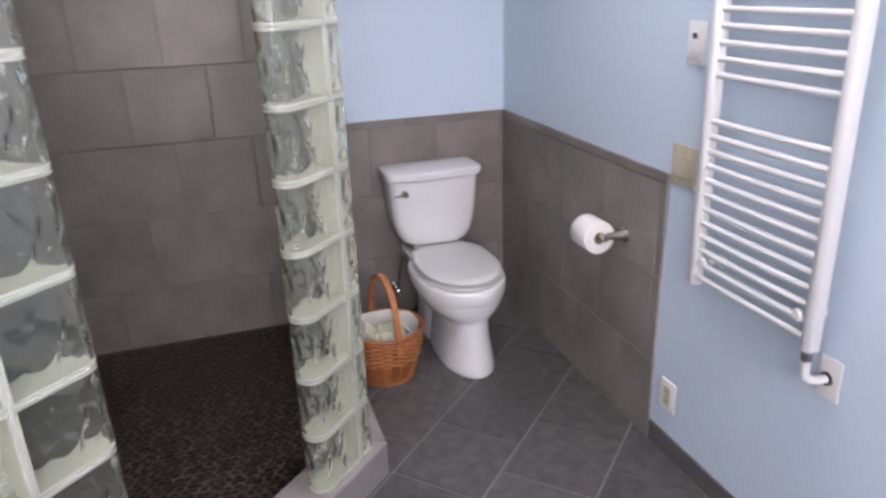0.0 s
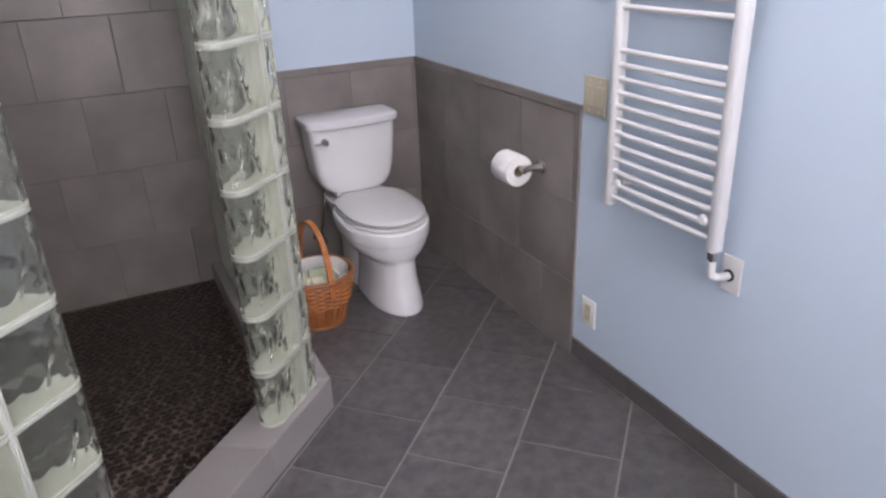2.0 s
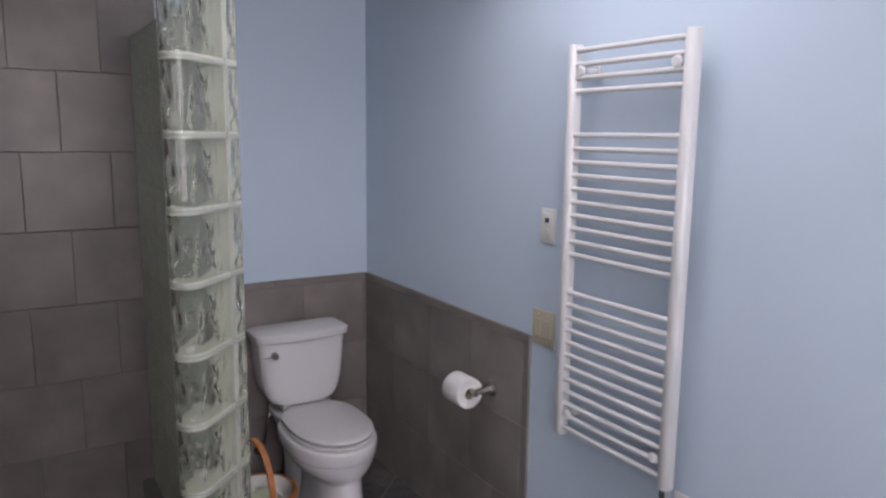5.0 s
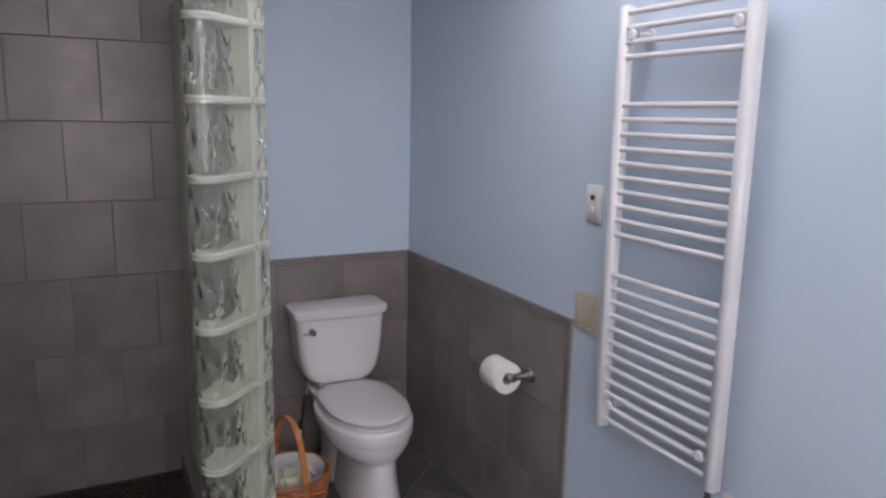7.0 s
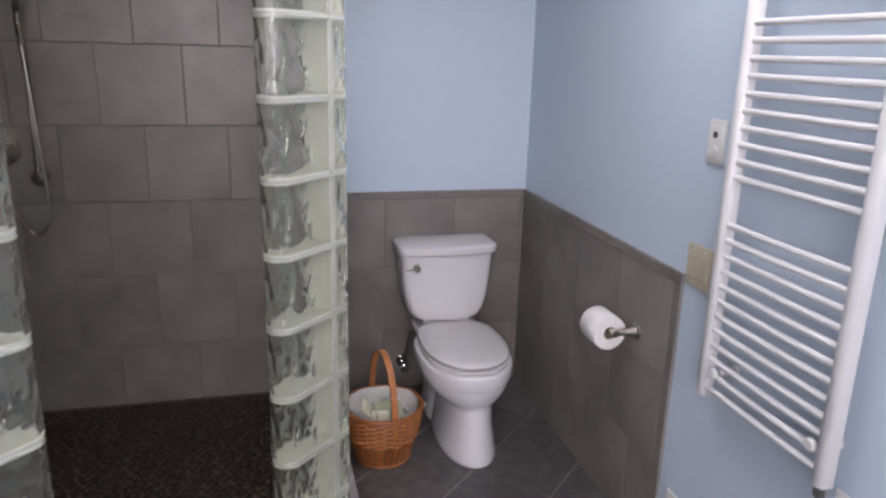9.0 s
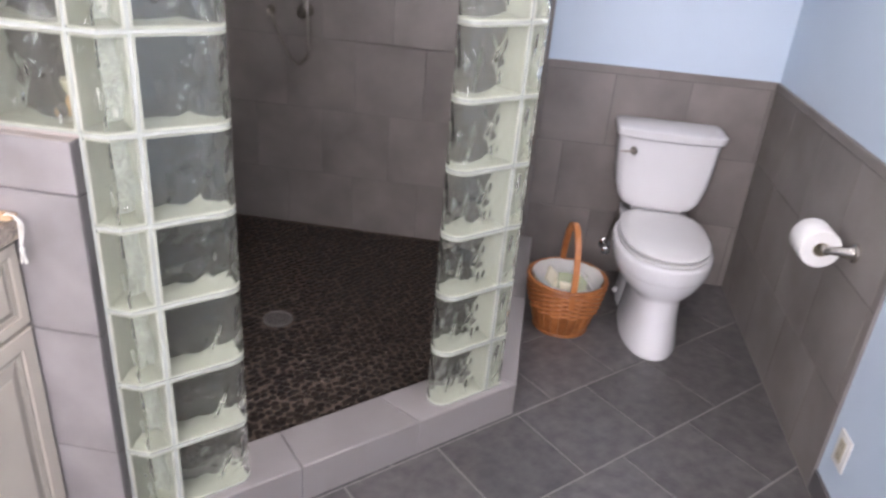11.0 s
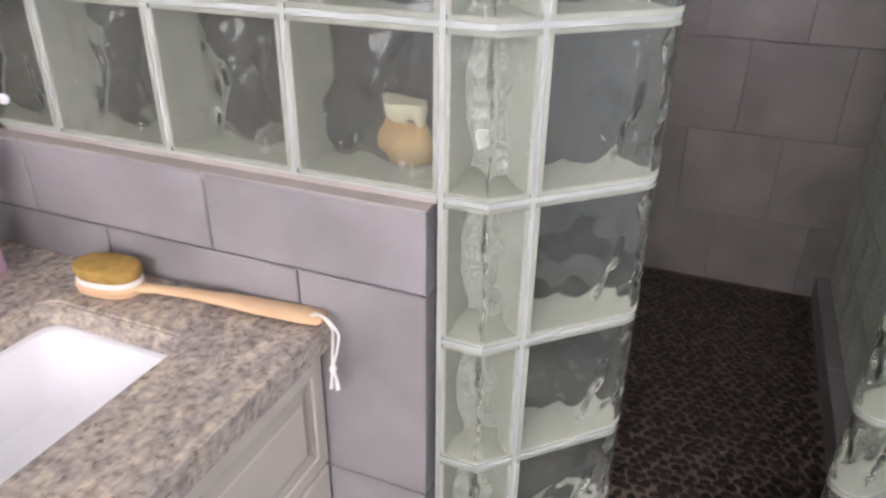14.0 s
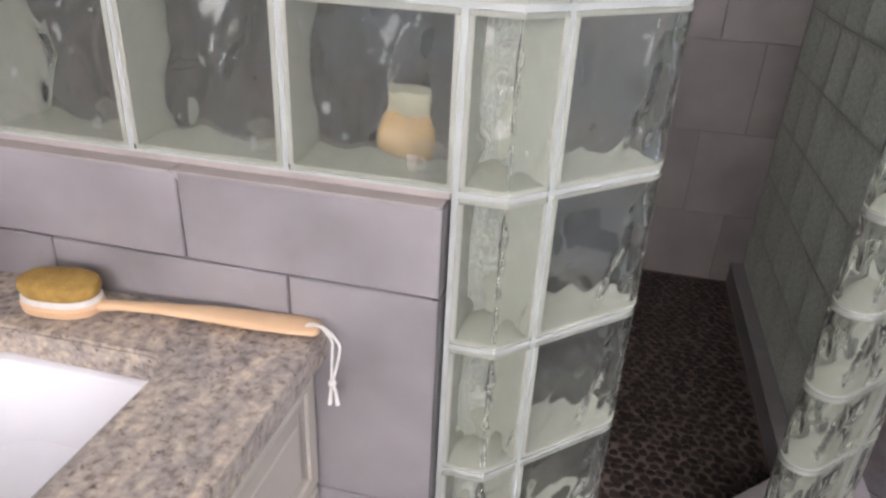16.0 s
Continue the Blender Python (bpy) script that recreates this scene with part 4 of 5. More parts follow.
def cabinet(name, label, y0, y1, doors):
    """A vanity unit from y0 to y1 (y1 nearer the shower), open at the top under the sink."""
    t = thing(name, label, "cabinet", group="vanity units", m=pose(VX, 0, 0))
    b = bmesh.new()
    depth = VX - XL - 0.004
    join(b, box(-depth, 0, y0, y0 + 0.018, 0.1, CT - 0.038))
    join(b, box(-depth, 0, y1 - 0.018, y1, 0.1, CT - 0.038))
    join(b, box(-depth, 0, y0 + 0.018, y1 - 0.018, 0.1, 0.118))
    join(b, box(-depth, -depth + 0.01, y0 + 0.018, y1 - 0.018, 0.118, CT - 0.038))
    join(b, box(-0.02, 0, y0 + 0.018, y1 - 0.018, 0.118, CT - 0.038))
    part("body", b, M_CAB, t)
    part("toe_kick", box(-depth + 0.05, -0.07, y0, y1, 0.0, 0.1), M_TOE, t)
    g = 0.004
    part("drawer_front", raised_panel(y0 + g, y1 - g, 0.678, 0.868), [M_CAB, M_GLAZE], t)
    if doors:
        mid = (y0 + y1) / 2
        for a, c, hy in ((y0 + g, mid - 0.002, mid - 0.033), (mid + 0.002, y1 - g, mid + 0.033)):
            d = part("door", raised_panel(a, c, 0.108, 0.668), [M_CAB, M_GLAZE], t)
            pull(d, hy, 0.495, 0.625)
    else:
        for a, c in ((0.395, 0.668), (0.108, 0.385)):
            part("drawer_front", raised_panel(y0 + g, y1 - g, a, c), [M_CAB, M_GLAZE], t)


cabinet("vanity_cabinet", "cream raised-panel vanity cabinet with two doors and bronze pulls", -2.655, -2.048, True)
cabinet("vanity_cabinet", "cream raised-panel vanity cabinet with stacked drawers", -3.10, -2.660, False)
cabinet("vanity_cabinet", "cream raised-panel vanity cabinet with two doors and bronze pulls", VY0, -3.105, True)

SX0, SX1, SY0, SY1 = -2.388, -2.146, -2.545, -2.152


def round_rect(x0, x1, y0, y1, r, k=6):
    out = []
    for cx, cy, a0 in ((x1 - r, y1 - r, 0), (x0 + r, y1 - r, 90), (x0 + r, y0 + r, 180), (x1 - r, y0 + r, 270)):
        out += [(cx + r * math.cos(radians(a0 + 90 * i / k)), cy + r * math.sin(radians(a0 + 90 * i / k))) for i in range(k + 1)]
    return out


def counter():
    """Slab with the sink's rounded opening cut through, eased front edge."""
    b = bmesh.new()
    X0, X1, Y0, Y1 = XL + 0.008, -2.003, VY0 - 0.01, KNEE_Y - 0.001
    hole = round_rect(SX0, SX1, SY0, SY1, 0.028)
    k = len(hole)
    outer = []
    corners = {}
    for i, (x, y) in enumerate(hole):
        q = i // 7
        tx, ty = ((X1, Y1), (X0, Y1), (X0, Y0), (X1, Y0))[q]
        j = i % 7
        if j == 3:
            outer.append((tx, ty))
        else:
            first = j < 3
            horiz = (q % 2 == 0) == first
            outer.append((tx, y) if horiz else (x, ty))
    for z, rev in ((CT, False), (CT - 0.038, True)):
        iv = [b.verts.new((x, y, z)) for x, y in hole]
        ov = [b.verts.new((x, y, z)) for x, y in outer]
        corners[z] = (iv, ov)
        for i in range(k):
            f = (iv[i], ov[i], ov[(i + 1) % k], iv[(i + 1) % k])
            b.faces.new(f if not rev else f[::-1])
    (i1, o1), (i0, o0) = corners[CT], corners[CT - 0.038]
    for a, c in ((i1, i0), (o0, o1)):
        for i in range(k):
            b.faces.new((a[i], a[(i + 1) % k], c[(i + 1) % k], c[i]))
    edges = [e for e in b.edges if all(v.co.z > CT - 0.001 for v in e.verts) and (all(abs(v.co.x - X1) < 1e-4 for v in e.verts) or all(v in set(i1) for v in e.verts))]
    bmesh.ops.bevel(b, geom=edges, offset=0.004, segments=2, affect="EDGES")
    return b


worktop = tagged(link("countertop", counter(), M_GRANITE), "speckled beige and grey granite vanity countertop", "countertop")
sink = thing("sink", "white rectangular undermount porcelain sink", "sink")
basin = []
for z, e, r in ((CT - 0.037, -0.012, 0.035), (CT - 0.045, 0.004, 0.03), (CT - 0.10, 0.010, 0.04), (CT - 0.145, 0.022, 0.05), (CT - 0.160, 0.045, 0.06), (CT - 0.164, 0.10, 0.04)):
    basin.append([(x, y, z) for x, y in round_rect(SX0 + e, SX1 - e, SY0 + e, SY1 - e, r)])
bs = rings(basin, cap=False)
bs.verts.ensure_lookup_table()
bs.faces.new([bs.verts[i] for i in range(28 * 5, 28 * 6)])
bowl_ob = part("basin", bs, M_SINK, sink, smooth=True)
sol = bowl_ob.modifiers.new("thickness", "SOLIDIFY")
sol.thickness, sol.offset = 0.008, 0
part("drain", lathe([(0.022, 0), (0.022, 0.004), (0.014, 0.005)], 20, pose((SX0 + SX1) / 2, (SY0 + SY1) / 2, CT - 0.1605)), M_CHROME, sink, smooth=True)


def square_loft(levels):
    """Four-sided flared body: z, half width, half depth, x shift."""
    return rings([[(sx * d + ox, sy * w, z) for sx, sy in ((-1, -1), (1, -1), (1, 1), (-1, 1))] for z, w, d, ox in levels])


faucet = thing("faucet", "brushed nickel flared square bathroom faucet spout on granite", "faucet", m=pose(-2.468, -2.355, CT))
fb = square_loft([(0, 0.030, 0.030, 0), (0.004, 0.030, 0.030, 0), (0.025, 0.021, 0.021, 0), (0.07, 0.0145, 0.0155, 0), (0.112, 0.013, 0.019, 0.004), (0.128, 0.013, 0.025, 0.010)])
bmesh.ops.bevel(fb, geom=fb.edges[:], offset=0.0015, segments=1, affect="EDGES")
part("body", fb, M_NICKEL, faucet)
sp = rings([[(x, sy * w, z + sz * hh) for sy, sz in ((-1, -1), (1, -1), (1, 1), (-1, 1))] for x, z, w, hh in ((-0.034, 0.127, 0.013, 0.004), (-0.01, 0.128, 0.014, 0.006), (0.03, 0.129, 0.015, 0.006), (0.065, 0.124, 0.017, 0.005), (0.09, 0.112, 0.019, 0.0045), (0.106, 0.095, 0.020, 0.004))])
bmesh.ops.bevel(sp, geom=sp.edges[:], offset=0.0015, segments=1, affect="EDGES")
part("spout", sp, M_NICKEL, faucet)


def tap(dy, turn):
    """A lever handle of the faucet, set beside the spout."""
    fb = square_loft([(0, 0.028, 0.028, 0), (0.004, 0.028, 0.028, 0), (0.03, 0.019, 0.019, 0), (0.07, 0.009, 0.009, 0), (0.085, 0.009, 0.009, 0)])
    bmesh.ops.bevel(fb, geom=fb.edges[:], offset=0.0015, segments=1, affect="EDGES")
    t = part("handle", fb, M_NICKEL, faucet, "flared lever handle")
    t.matrix_basis = pose(0.002, dy, 0)
    lv = rings([[(x, sy * w, z + sz * 0.004) for sy, sz in ((-1, -1), (1, -1), (1, 1), (-1, 1))] for x, z, w in ((-0.014, 0.089, 0.008), (0.0, 0.090, 0.009), (0.04, 0.097, 0.007), (0.072, 0.103, 0.006))])
    part("lever", lv, M_NICKEL, t).matrix_basis = pose(0, 0, 0, 0, 0, turn)


tap(0.100, 38)
tap(-0.098, -70)

def ornament(x, y, size, turn):
    """A ribbed blown-glass ball with a short curled stem."""
    t = thing("glass_ornament", "small glossy red-orange ribbed glass ornament on granite", "ornament", group="glass ornaments", m=pose(x, y, CT, 0, 0, turn))
    loops = []
    for j in range(15):
        a = -math.pi / 2 + math.pi * (0.06 + 0.88 * j / 14)
        rr, zz = math.cos(a), math.sin(a)
        loops.append([(size * rr * (1 - 0.07 * abs(math.sin(4 * q))) * math.cos(q), size * rr * (1 - 0.07 * abs(math.sin(4 * q))) * math.sin(q), size * (0.82 * zz + 0.81)) for q in (2 * math.pi * k / 48 for k in range(48))])
    part("body", rings(loops), M_RED, t, smooth=True)
    part("stem", tube([(0, 0, size * 1.58), (0.001, 0, size * 1.8), (0.006, 0, size * 1.95)], [0.004, 0.003, 0.002], 8), M_SATIN, t, "short curled stem", smooth=True)


ornament(-2.590, -2.318, 0.030, 10)
ornament(-2.600, -2.395, 0.024, 40)
ornament(-2.585, -2.470, 0.026, 75)

pink = thing("pink_massager", "pink plastic cleansing device standing on its charger base", "bath device", m=pose(-2.528, -2.142, CT) @ Matrix.Diagonal((0.9, 0.9, 0.9, 1)))
part("charger_base", lathe([(0.037, 0), (0.040, 0.004), (0.039, 0.03), (0.036, 0.055), (0.031, 0.072), (0.022, 0.082), (0.0, 0.084)], 28), M_PINK, pink, smooth=True)
part("body", rings([[(r * math.cos(2 * math.pi * q / 28) + ox, r * math.sin(2 * math.pi * q / 28), z) for q in range(28)] for r, z, ox in ((0.021, 0.06, 0), (0.018, 0.085, 0), (0.019, 0.105, 0.002), (0.029, 0.14, 0.005), (0.034, 0.165, 0.007), (0.034, 0.185, 0.008), (0.027, 0.205, 0.008), (0.012, 0.214, 0.008))]), M_PINK, pink, smooth=True)

plug = thing("wall_charger", "white oval plug-in charger with coiled cable in mosaic wall outlet", "charger", m=pose(XL + 0.020, -2.184, 1.104))
part("body", lathe([(0.012, 0), (0.024, 0.006), (0.026, 0.018), (0.020, 0.030), (0.008, 0.034)], 24, pose(0, 0, 0, 0, 90, 0) @ Matrix.Diagonal((1.3, 1, 1, 1))), M_FACE, plug, smooth=True)
part("cable", tube(arc(lambda q: (0.018 + 0.02 * math.sin(q * 9), -0.004 + 0.05 * q * q + 0.012 * math.sin(q * 14), -0.032 - 0.172 * min(1, q * 1.25)), 30), 0.0018, 7), M_FACE, plug, smooth=True)
coil = []
for q in range(61):
    a = q / 60 * 2 * math.pi * 4
    coil.append((0.055 + 0.018 * math.cos(a), 0.045 + 0.004 * math.sin(a * 0.5), -0.150 + 0.026 * math.sin(a) + 0.0005 * q / 6))
part("cable_coil", tube(coil, 0.0018, 6), M_FACE, plug, smooth=True)
mo = thing("wall_outlet", "cream duplex outlet plate on dark mosaic backsplash", "outlet", m=pose(XL + 0.0125, -2.182, 1.128))
part("cover", box(0, 0.006, -0.036, 0.036, -0.062, 0.062, 0.002, 2), M_BEIGE, mo, smooth=True)
for sz in (-0.03, 0.03):
    part("socket", box(0.0062, 0.0082, -0.017, 0.017, sz - 0.016, sz + 0.016, 0.001, 1), M_CREAM, mo)
    for sy in (-0.006, 0.006):
        part("slot", box(0.0084, 0.0089, sy - 0.0012, sy + 0.0012, sz - 0.006, sz + 0.006), M_DARK, mo)

brush = thing("bath_brush", "wooden bath brush lying with tan bristles up on granite", "brush", m=pose(-2.322, -2.098, CT, 0, 0, 7) @ Matrix.Diagonal((0.84, 0.95, 0.80, 1)))


def head(z, a, b):
    return [(a * math.copysign(abs(math.cos(t)) ** 0.85, math.cos(t)), b * math.copysign(abs(math.sin(t)) ** 0.85, math.sin(t)), z) for t in (2 * math.pi * i / 36 for i in range(36))]


part("head", rings([head(0.0, 0.052, 0.026), head(0.004, 0.058, 0.031), head(0.016, 0.060, 0.033), head(0.021, 0.057, 0.030)]), M_BRWOOD, brush, smooth=True)
part("bristle_base", rings([head(0.021, 0.0575, 0.0305), head(0.026, 0.058, 0.031), head(0.030, 0.056, 0.029)]), M_CORD, brush, "white bristle base", smooth=True)
part("bristles", rings([head(0.030, 0.055, 0.028), head(0.042, 0.059, 0.032), head(0.052, 0.057, 0.030), head(0.056, 0.050, 0.024)]), M_BRISTLE, brush, "dense tan bristles", smooth=True)
hp = [(0.05, 0, 0.012, 0.011, 0.008), (0.09, 0, 0.016, 0.0085, 0.007), (0.15, 0.001, 0.017, 0.010, 0.0075), (0.22, 0.002, 0.016, 0.0165, 0.008), (0.29, 0.002, 0.013, 0.0195, 0.008), (0.345, 0.002, 0.012, 0.0205, 0.008), (0.375, 0.002, 0.010, 0.0175, 0.007), (0.38, 0.002, 0.010, 0.012, 0.005)]
part("handle", rings([[(x, y + w * math.cos(2 * math.pi * j / 14), z + hh * math.sin(2 * math.pi * j / 14)) for j in range(14)] for x, y, z, w, hh in hp]), M_BRWOOD, brush, smooth=True)
for dx, dy in ((0.0, 0.0), (0.012, -0.006)):
    part("cord", tube(arc(lambda q: (0.362 + dx * math.sin(q * 3) + 0.040 * min(1, q * 2.2), -0.004 - 0.020 * q + dy * math.sin(q * 3), 0.018 + 0.010 * math.sin(min(1, q * 2.2) * 3.1) - 0.078 * q * q), 16), 0.0021, 7), M_CORD, brush, "white cord loop", smooth=True)
b = bmesh.new()
bmesh.ops.create_icosphere(b, subdivisions=2, radius=0.006)
bmesh.ops.transform(b, matrix=pose(0.403, -0.024, -0.063), verts=b.verts[:])
part("knot", b, M_CORD, brush)
for dx in (-0.003, 0.004):
    part("cord_tail", tube([(0.403, -0.024, -0.063), (0.404 + dx, -0.025, -0.078), (0.404 + dx * 1.6, -0.026, -0.100)], [0.0030, 0.0024, 0.0036], 7), M_CORD, brush)

# small figurine: one plain shape
fg = bmesh.new()


def blob(bm, m, slot, seg=12):
    b = bmesh.new()
    bmesh.ops.create_uvsphere(b, u_segments=seg, v_segments=8, radius=1)
    bmesh.ops.transform(b, matrix=m, verts=b.verts[:])
    for f in b.faces:
        f.material_index = slot
    join(bm, b)


def ball(x, y, z, a, b_, c, slot):
    blob(fg, Matrix.Translation((x, y, z)) @ Matrix.Diagonal((a, b_, c, 1)), slot)


ball(0, 0, 0.028, 0.011, 0.008, 0.017, 0)
ball(-0.009, -0.002, 0.006, 0.010, 0.008, 0.006, 0)
ball(0.009, -0.002, 0.006, 0.010, 0.008, 0.006, 0)
ball(-0.007, 0, 0.014, 0.005, 0.005, 0.012, 0)
ball(0.007, 0, 0.014, 0.005, 0.005, 0.012, 0)
ball(0, -0.002, 0.054, 0.0115, 0.010, 0.011, 1)
ball(0, 0, 0.063, 0.0125, 0.0105, 0.005, 0)
ball(0, 0, 0.069, 0.0085, 0.008, 0.008, 0)
for sx in (-1, 1):
    ball(sx * 0.017, 0, 0.041, 0.011, 0.005, 0.005, 0)
    ball(sx * 0.031, 0, 0.043, 0.0075, 0.006, 0.0075, 1)
fig = tagged(link("figurine", fg, [M_BLACK, M_FACE], smooth=True), "small black and white toy figure with outstretched arms on the ledge", "figurine")
fig.matrix_basis = pose(-2.586, -2.033, 1.0975, 0, 0, 12) @ Matrix.Diagonal((1.45, 0.9, 1.15, 1))

# mirror over the vanity
mirror = thing("wall_mirror", "large frameless-look mirror with thin dark edge above vanity", "mirror", m=pose(XL + 0.012, 0, 0))
MY0, MY1, MZ0, MZ1 = VY0, -2.162, 1.236, 2.12
part("mirror_glass", box(0.004, 0.010, MY0 + 0.006, MY1 - 0.006, MZ0 + 0.006, MZ1 - 0.006), M_MIRROR, mirror)
fr = bmesh.new()
for a in ((MY0, MY1, MZ0, MZ0 + 0.006), (MY0, MY1, MZ1 - 0.006, MZ1), (MY0, MY0 + 0.006, MZ0 + 0.006, MZ1 - 0.006), (MY1 - 0.006, MY1, MZ0 + 0.006, MZ1 - 0.006)):
    join(fr, box(0.0, 0.016, *a))
part("frame", fr, M_FRAME, mirror, "thin dark frame")

# ---- pieces of walls and floors ----
ROWZ = [0.0, 0.320, 0.643, 0.972, 1.290, 1.614, 1.937, 2.262, 2.438]
tile_field(bed, "shower_tile", (XL + 0.012, BLK_X + 0.0165), [0.036] + ROWZ[1:], [-1.537, -1.692, -1.533, -1.690, -1.524, -1.704, -1.540, -1.704], 0.329, on_back, M_TILE)
tile_field(bed_left, "shower_tile", (-1.928, 0.0), [0.036] + ROWZ[1:], [-0.165, 0.0] * 4, 0.329, lambda u, v: pose(XL + 0.0055, u, v, 90, 0, 90), M_TILE)
WZ = [0.0, 0.310, 0.630, 0.955]
tile_field(wain_back, "wainscot_tile", (CX_OUT - 0.04, -0.0095), WZ, [-0.364, -0.541, -0.355, -0.345], 0.329, on_back, M_TILE)
tile_field(wain_back, "wainscot_cap", (CX_OUT - 0.04, -0.0125), [0.955, WTOP], [-0.5], 0.6, lambda u, v: pose(u, 0.0105, v, 90, 0, 0), M_TILE, 0.012)
tile_field(wain_right, "wainscot_tile", (-1.36, 0.0), [0.0] + WZ[1:], [-0.47, -0.30, -0.305, -0.30], 0.340, on_right, M_TILE, gap=0.0014)
tile_field(wain_right, "wainscot_cap", (-1.36, 0.0), [0.955, WTOP], [-0.68], 0.68, on_right, M_TILE, 0.012)
tile_field(base, "baseboard_tile", (YB, -1.3645), [0.0, 0.08], [-1.70], 0.335, on_right, M_BASE, 0.010)
tile_field(knee, "knee_tile", (XL + 0.012, KNEE_X), [0.0, 0.335, 0.66, 0.985, 1.097], [-2.05, -2.19, -2.05, -2.182], 0.322, on_knee, M_KNEE)
# End face takes the dark baseboard material, darker than the front tiles.
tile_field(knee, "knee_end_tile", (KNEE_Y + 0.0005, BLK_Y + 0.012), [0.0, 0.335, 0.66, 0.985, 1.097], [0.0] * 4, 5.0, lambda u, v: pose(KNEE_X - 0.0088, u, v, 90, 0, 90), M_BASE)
tile_field(knee, "knee_top_tile", (XL + 0.012, KNEE_X), [KNEE_Y + 0.001, -1.850], [-2.19], 0.322, lambda u, v: pose(u, v, 1.0875, 0, 0, 0), M_LEDGE, 0.0095)

# linear mosaic backsplash
def mosaic_bed():
    b = box(XL, XL + 0.006, VY0, KNEE_Y - 0.0006, CT + 0.0005, 1.1055)
    join(b, box(XL, XL + 0.006, VY0, BLK_Y - 0.001, 1.1056, 2.2))
    return b


mosaic = tagged(link("backsplash_bed", mosaic_bed(), M_MGROUT), "dark linear mosaic of black, grey and beige strips behind the vanity", "backsplash", kind="structure")
rnd = random.Random(5)
rest_b = bmesh.new()
count = 0
z = CT + 0.002
while z < 2.18:
    h = rnd.choice((0.013, 0.019, 0.019, 0.026))
    y = KNEE_Y - 0.001 if z < 1.106 else BLK_Y - 0.002
    while y > VY0:
        w = rnd.choice((0.045, 0.07, 0.09, 0.12, 0.15))
        hide = y - w < MY1 - 0.17 and z + h > MZ0 + 0.03
        k = rnd.choices(range(4), (0.30, 0.34, 0.22, 0.14))[0]
        near = y > -2.75 and not hide
        if near and count < 320:
            me = tile_mesh("mosaic_%d" % k, w - 0.002, h - 0.002, rnd.choice((0.006, 0.007)), M_MOS[k], 0.0008)
            shared("mosaic_tile", me, mosaic, pose(XL + 0.0056, y - w / 2, z + h / 2, 90, 0, 90))
            count += 1
        elif not hide:
            bb = box(XL + 0.0062, XL + 0.0115, y - w + 0.001, y - 0.001, z + 0.001, z + h - 0.001)
            for f in bb.faces:
                f.material_index = k
            join(rest_b, bb)
        y -= w
    z += h
part("mosaic_field", rest_b, M_MOS, mosaic)["kind"] = "stuff"

# floor tiles on the diagonal, clipped to the room
TP, S0, N0 = 0.334, -1.19, -0.235


def clip_poly(poly, lo, hi, axis):
    for bound, sign in ((lo, 1), (hi, -1)):
        out = []
        for i in range(len(poly)):
            a, c = poly[i], poly[(i + 1) % len(poly)]
            da, dc = (a[axis] - bound) * sign, (c[axis] - bound) * sign
            if da >= 0:
                out.append(a)
            if da * dc < 0:
                t = da / (da - dc)
                out.append((a[0] + (c[0] - a[0]) * t, a[1] + (c[1] - a[1]) * t))
        poly = out
        if len(poly) < 3:
            return []
    return poly


whole = tile_mesh("floor_tile", TP - 0.007, TP - 0.007, 0.004, M_FLOOR, 0.0012)
ang = 44
for rn in range(-16, 12):
    n_mid = N0 + TP * (rn + 0.5)
    shift = S0 + (TP / 2 if rn % 2 == 0 else 0) - TP / 2
    for rs in range(-14, 16):
        s_mid = shift + TP * (rs + 0.5) + TP / 2
        c = S * s_mid + NRM * n_mid
        if not (XL - 0.3 < c.x < 0.3 and YB - 0.3 < c.y < 0.3):
            continue
        inside_shower = c.x < -1.2 and c.y > -1.75 and n_mid > -0.02
        if inside_shower or (c.x < -2.35 and -3.3 < c.y < -2.1):
            continue
        hh = (TP - 0.007) / 2
        quad = [tuple(c + S * (a * hh) + NRM * (b_ * hh)) for a, b_ in ((-1, -1), (1, -1), (1, 1), (-1, 1))]
        cut = clip_poly(clip_poly(quad, XL, -0.011, 0), YB, -0.001, 1)
        if len(cut) == 4 and all(abs(p[0] - q[0]) + abs(p[1] - q[1]) < 1e-6 for p, q in zip(cut, quad)):
            shared("floor_tile", whole, floor, pose(c.x, c.y, -0.004, 0, 0, ang))
        elif len(cut) >= 3:
            part("floor_tile", prism(cut, -0.004, 0.0), M_FLOOR, floor)

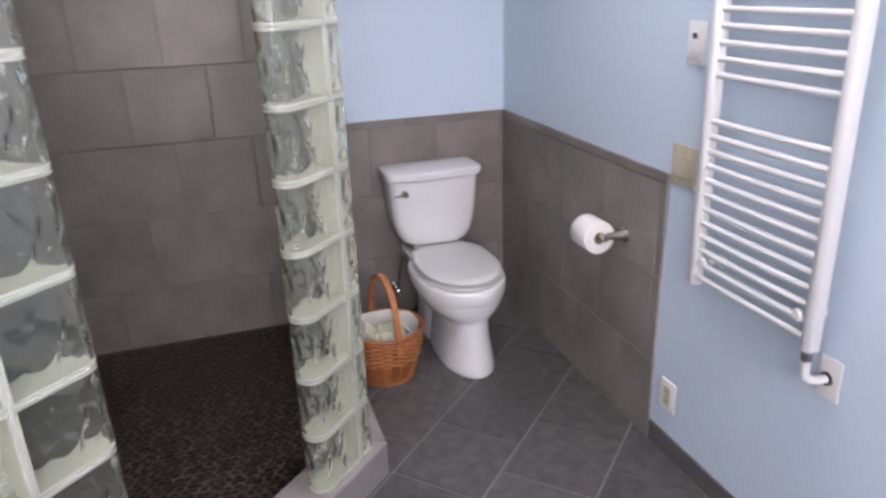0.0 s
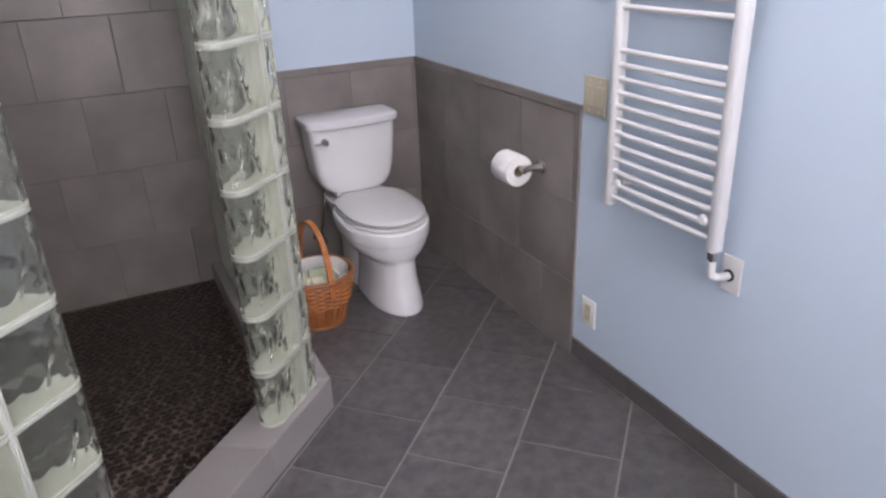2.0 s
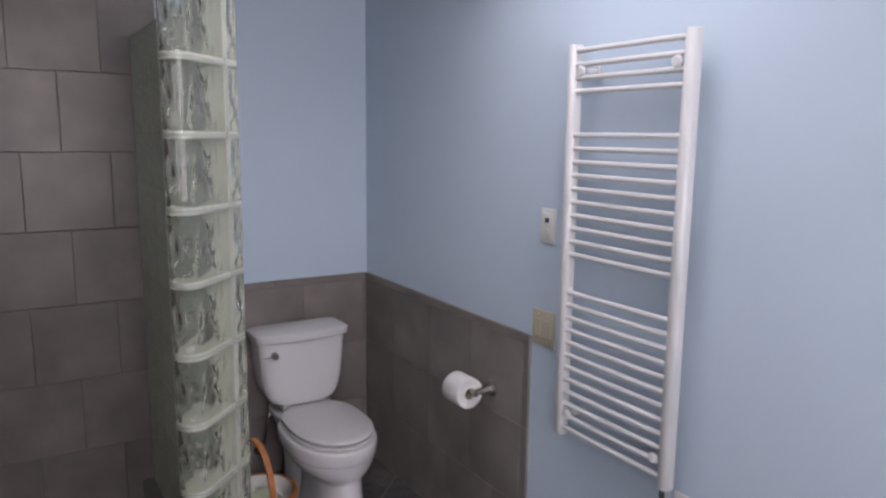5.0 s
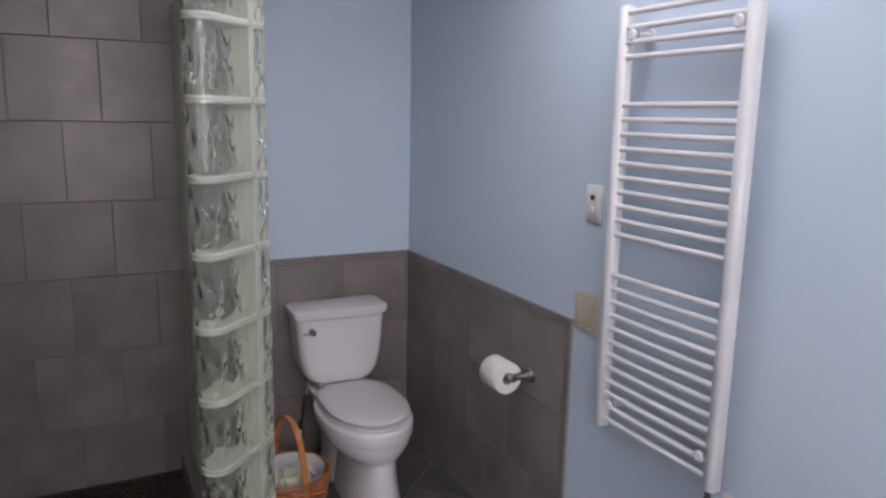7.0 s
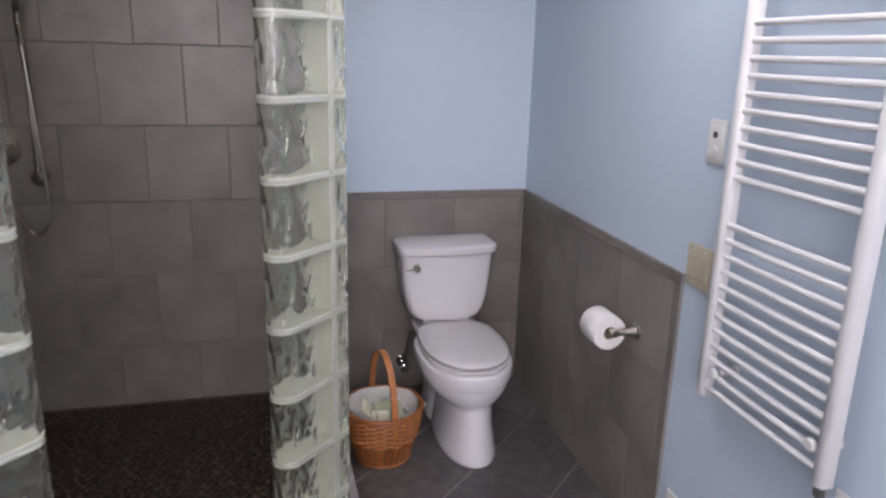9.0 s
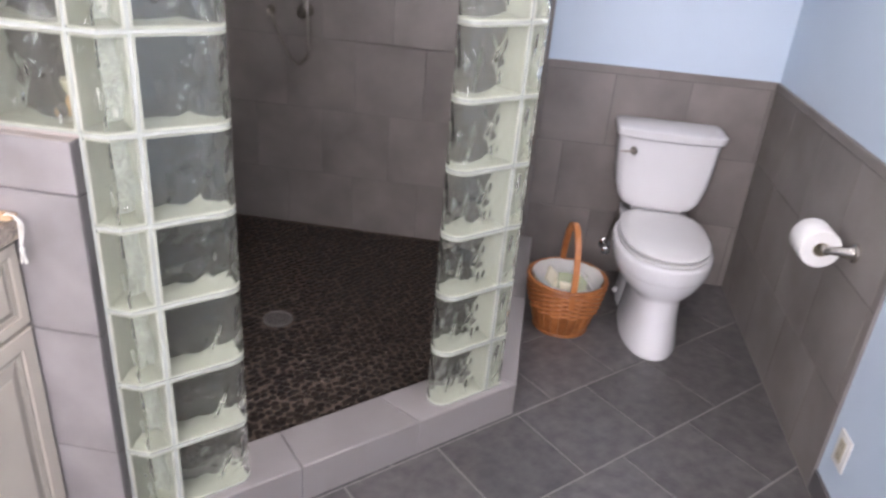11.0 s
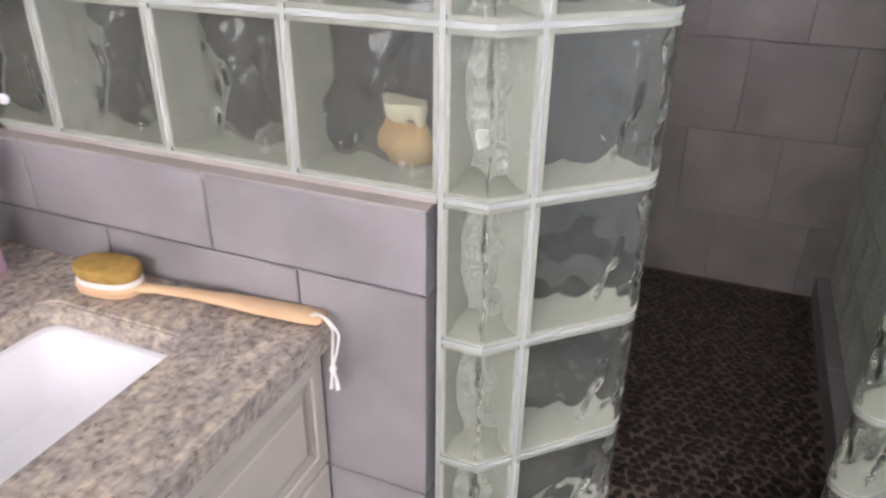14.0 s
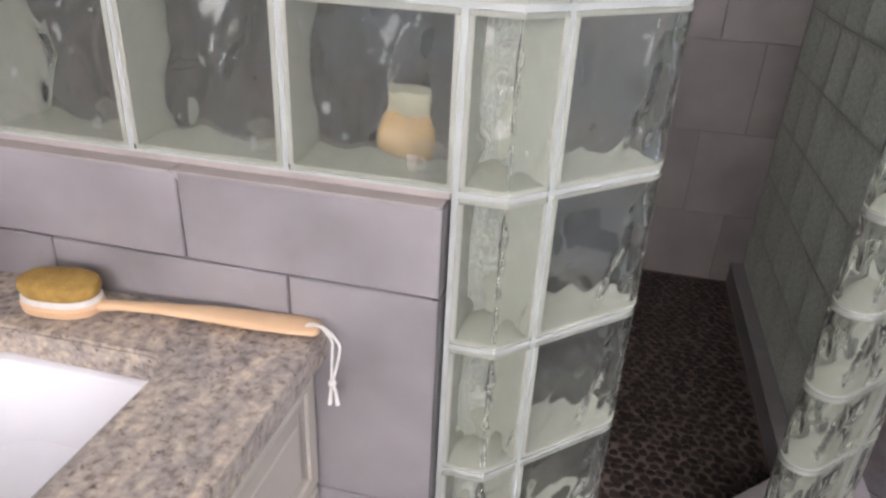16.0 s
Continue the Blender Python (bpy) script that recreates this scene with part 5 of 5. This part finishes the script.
# pebbles: jittered hexagonal field on the shower floor
prnd = random.Random(11)
PEB = []
for v in range(6):
    b = bmesh.new()
    k = 8
    rr = [1 + 0.22 * (prnd.random() - 0.5) * 2 for _ in range(k)]
    lo = [b.verts.new((rr[i] * math.cos(2 * math.pi * i / k), rr[i] * math.sin(2 * math.pi * i / k), -0.1)) for i in range(k)]
    mi = [b.verts.new((0.93 * q.co.x, 0.93 * q.co.y, 0.32)) for q in lo]
    hi = [b.verts.new((0.6 * q.co.x, 0.6 * q.co.y, 0.55)) for q in lo]
    for a, c in ((lo, mi), (mi, hi)):
        for i in range(k):
            b.faces.new((a[i], a[(i + 1) % k], c[(i + 1) % k], c[i]))
    b.faces.new(hi)
    me = bpy.data.meshes.new("pebble")
    b.to_mesh(me)
    b.free()
    me.materials.append(M_PEBBLE)
    me.polygons.foreach_set("use_smooth", [True] * len(me.polygons))
    PEB.append(me)


def in_pan(x, y):
    return XL + 0.03 < x < CX_IN - 0.014 and -1.87 < y < -0.014 and NRM.x * x + NRM.y * y > N_IN + 0.016 and (x + 1.905) ** 2 + (y + 0.925) ** 2 > 0.074 ** 2


spots = []
pit = 0.0315
row = 0
y = -1.87
while y < 0:
    x = XL + 0.03 + (row % 2) * pit / 2
    while x < CX_IN:
        px, py = x + prnd.uniform(-0.006, 0.006), y + prnd.uniform(-0.005, 0.005)
        if in_pan(px, py):
            spots.append((px, py, prnd.uniform(0.0138, 0.0176), prnd.uniform(0.78, 1.0), prnd.uniform(0, 360), prnd.randrange(6)))
        x += pit
    y += pit * 0.80
    row += 1
spots.sort(key=lambda s: NRM.x * s[0] + NRM.y * s[1])
verts, faces = [], []
for i, (x, y, r, q, a, v) in enumerate(spots):
    m = pose(x, y, 0.036, 0, 0, a) @ Matrix.Diagonal((r, r * q, 0.0062, 1))
    if i < 300:
        shared("pebble", PEB[v], pan, m)
    else:
        o = len(verts)
        verts += [m @ w.co for w in PEB[v].vertices]
        faces += [[o + t for t in p.vertices] for p in PEB[v].polygons]
me = bpy.data.meshes.new("pebble_field")
me.from_pydata(verts, [], faces)
me.materials.append(M_PEBBLE2)
me.polygons.foreach_set("use_smooth", [True] * len(me.polygons))
field = new("pebble_field", me)
field.parent = pan
field["kind"] = "stuff"
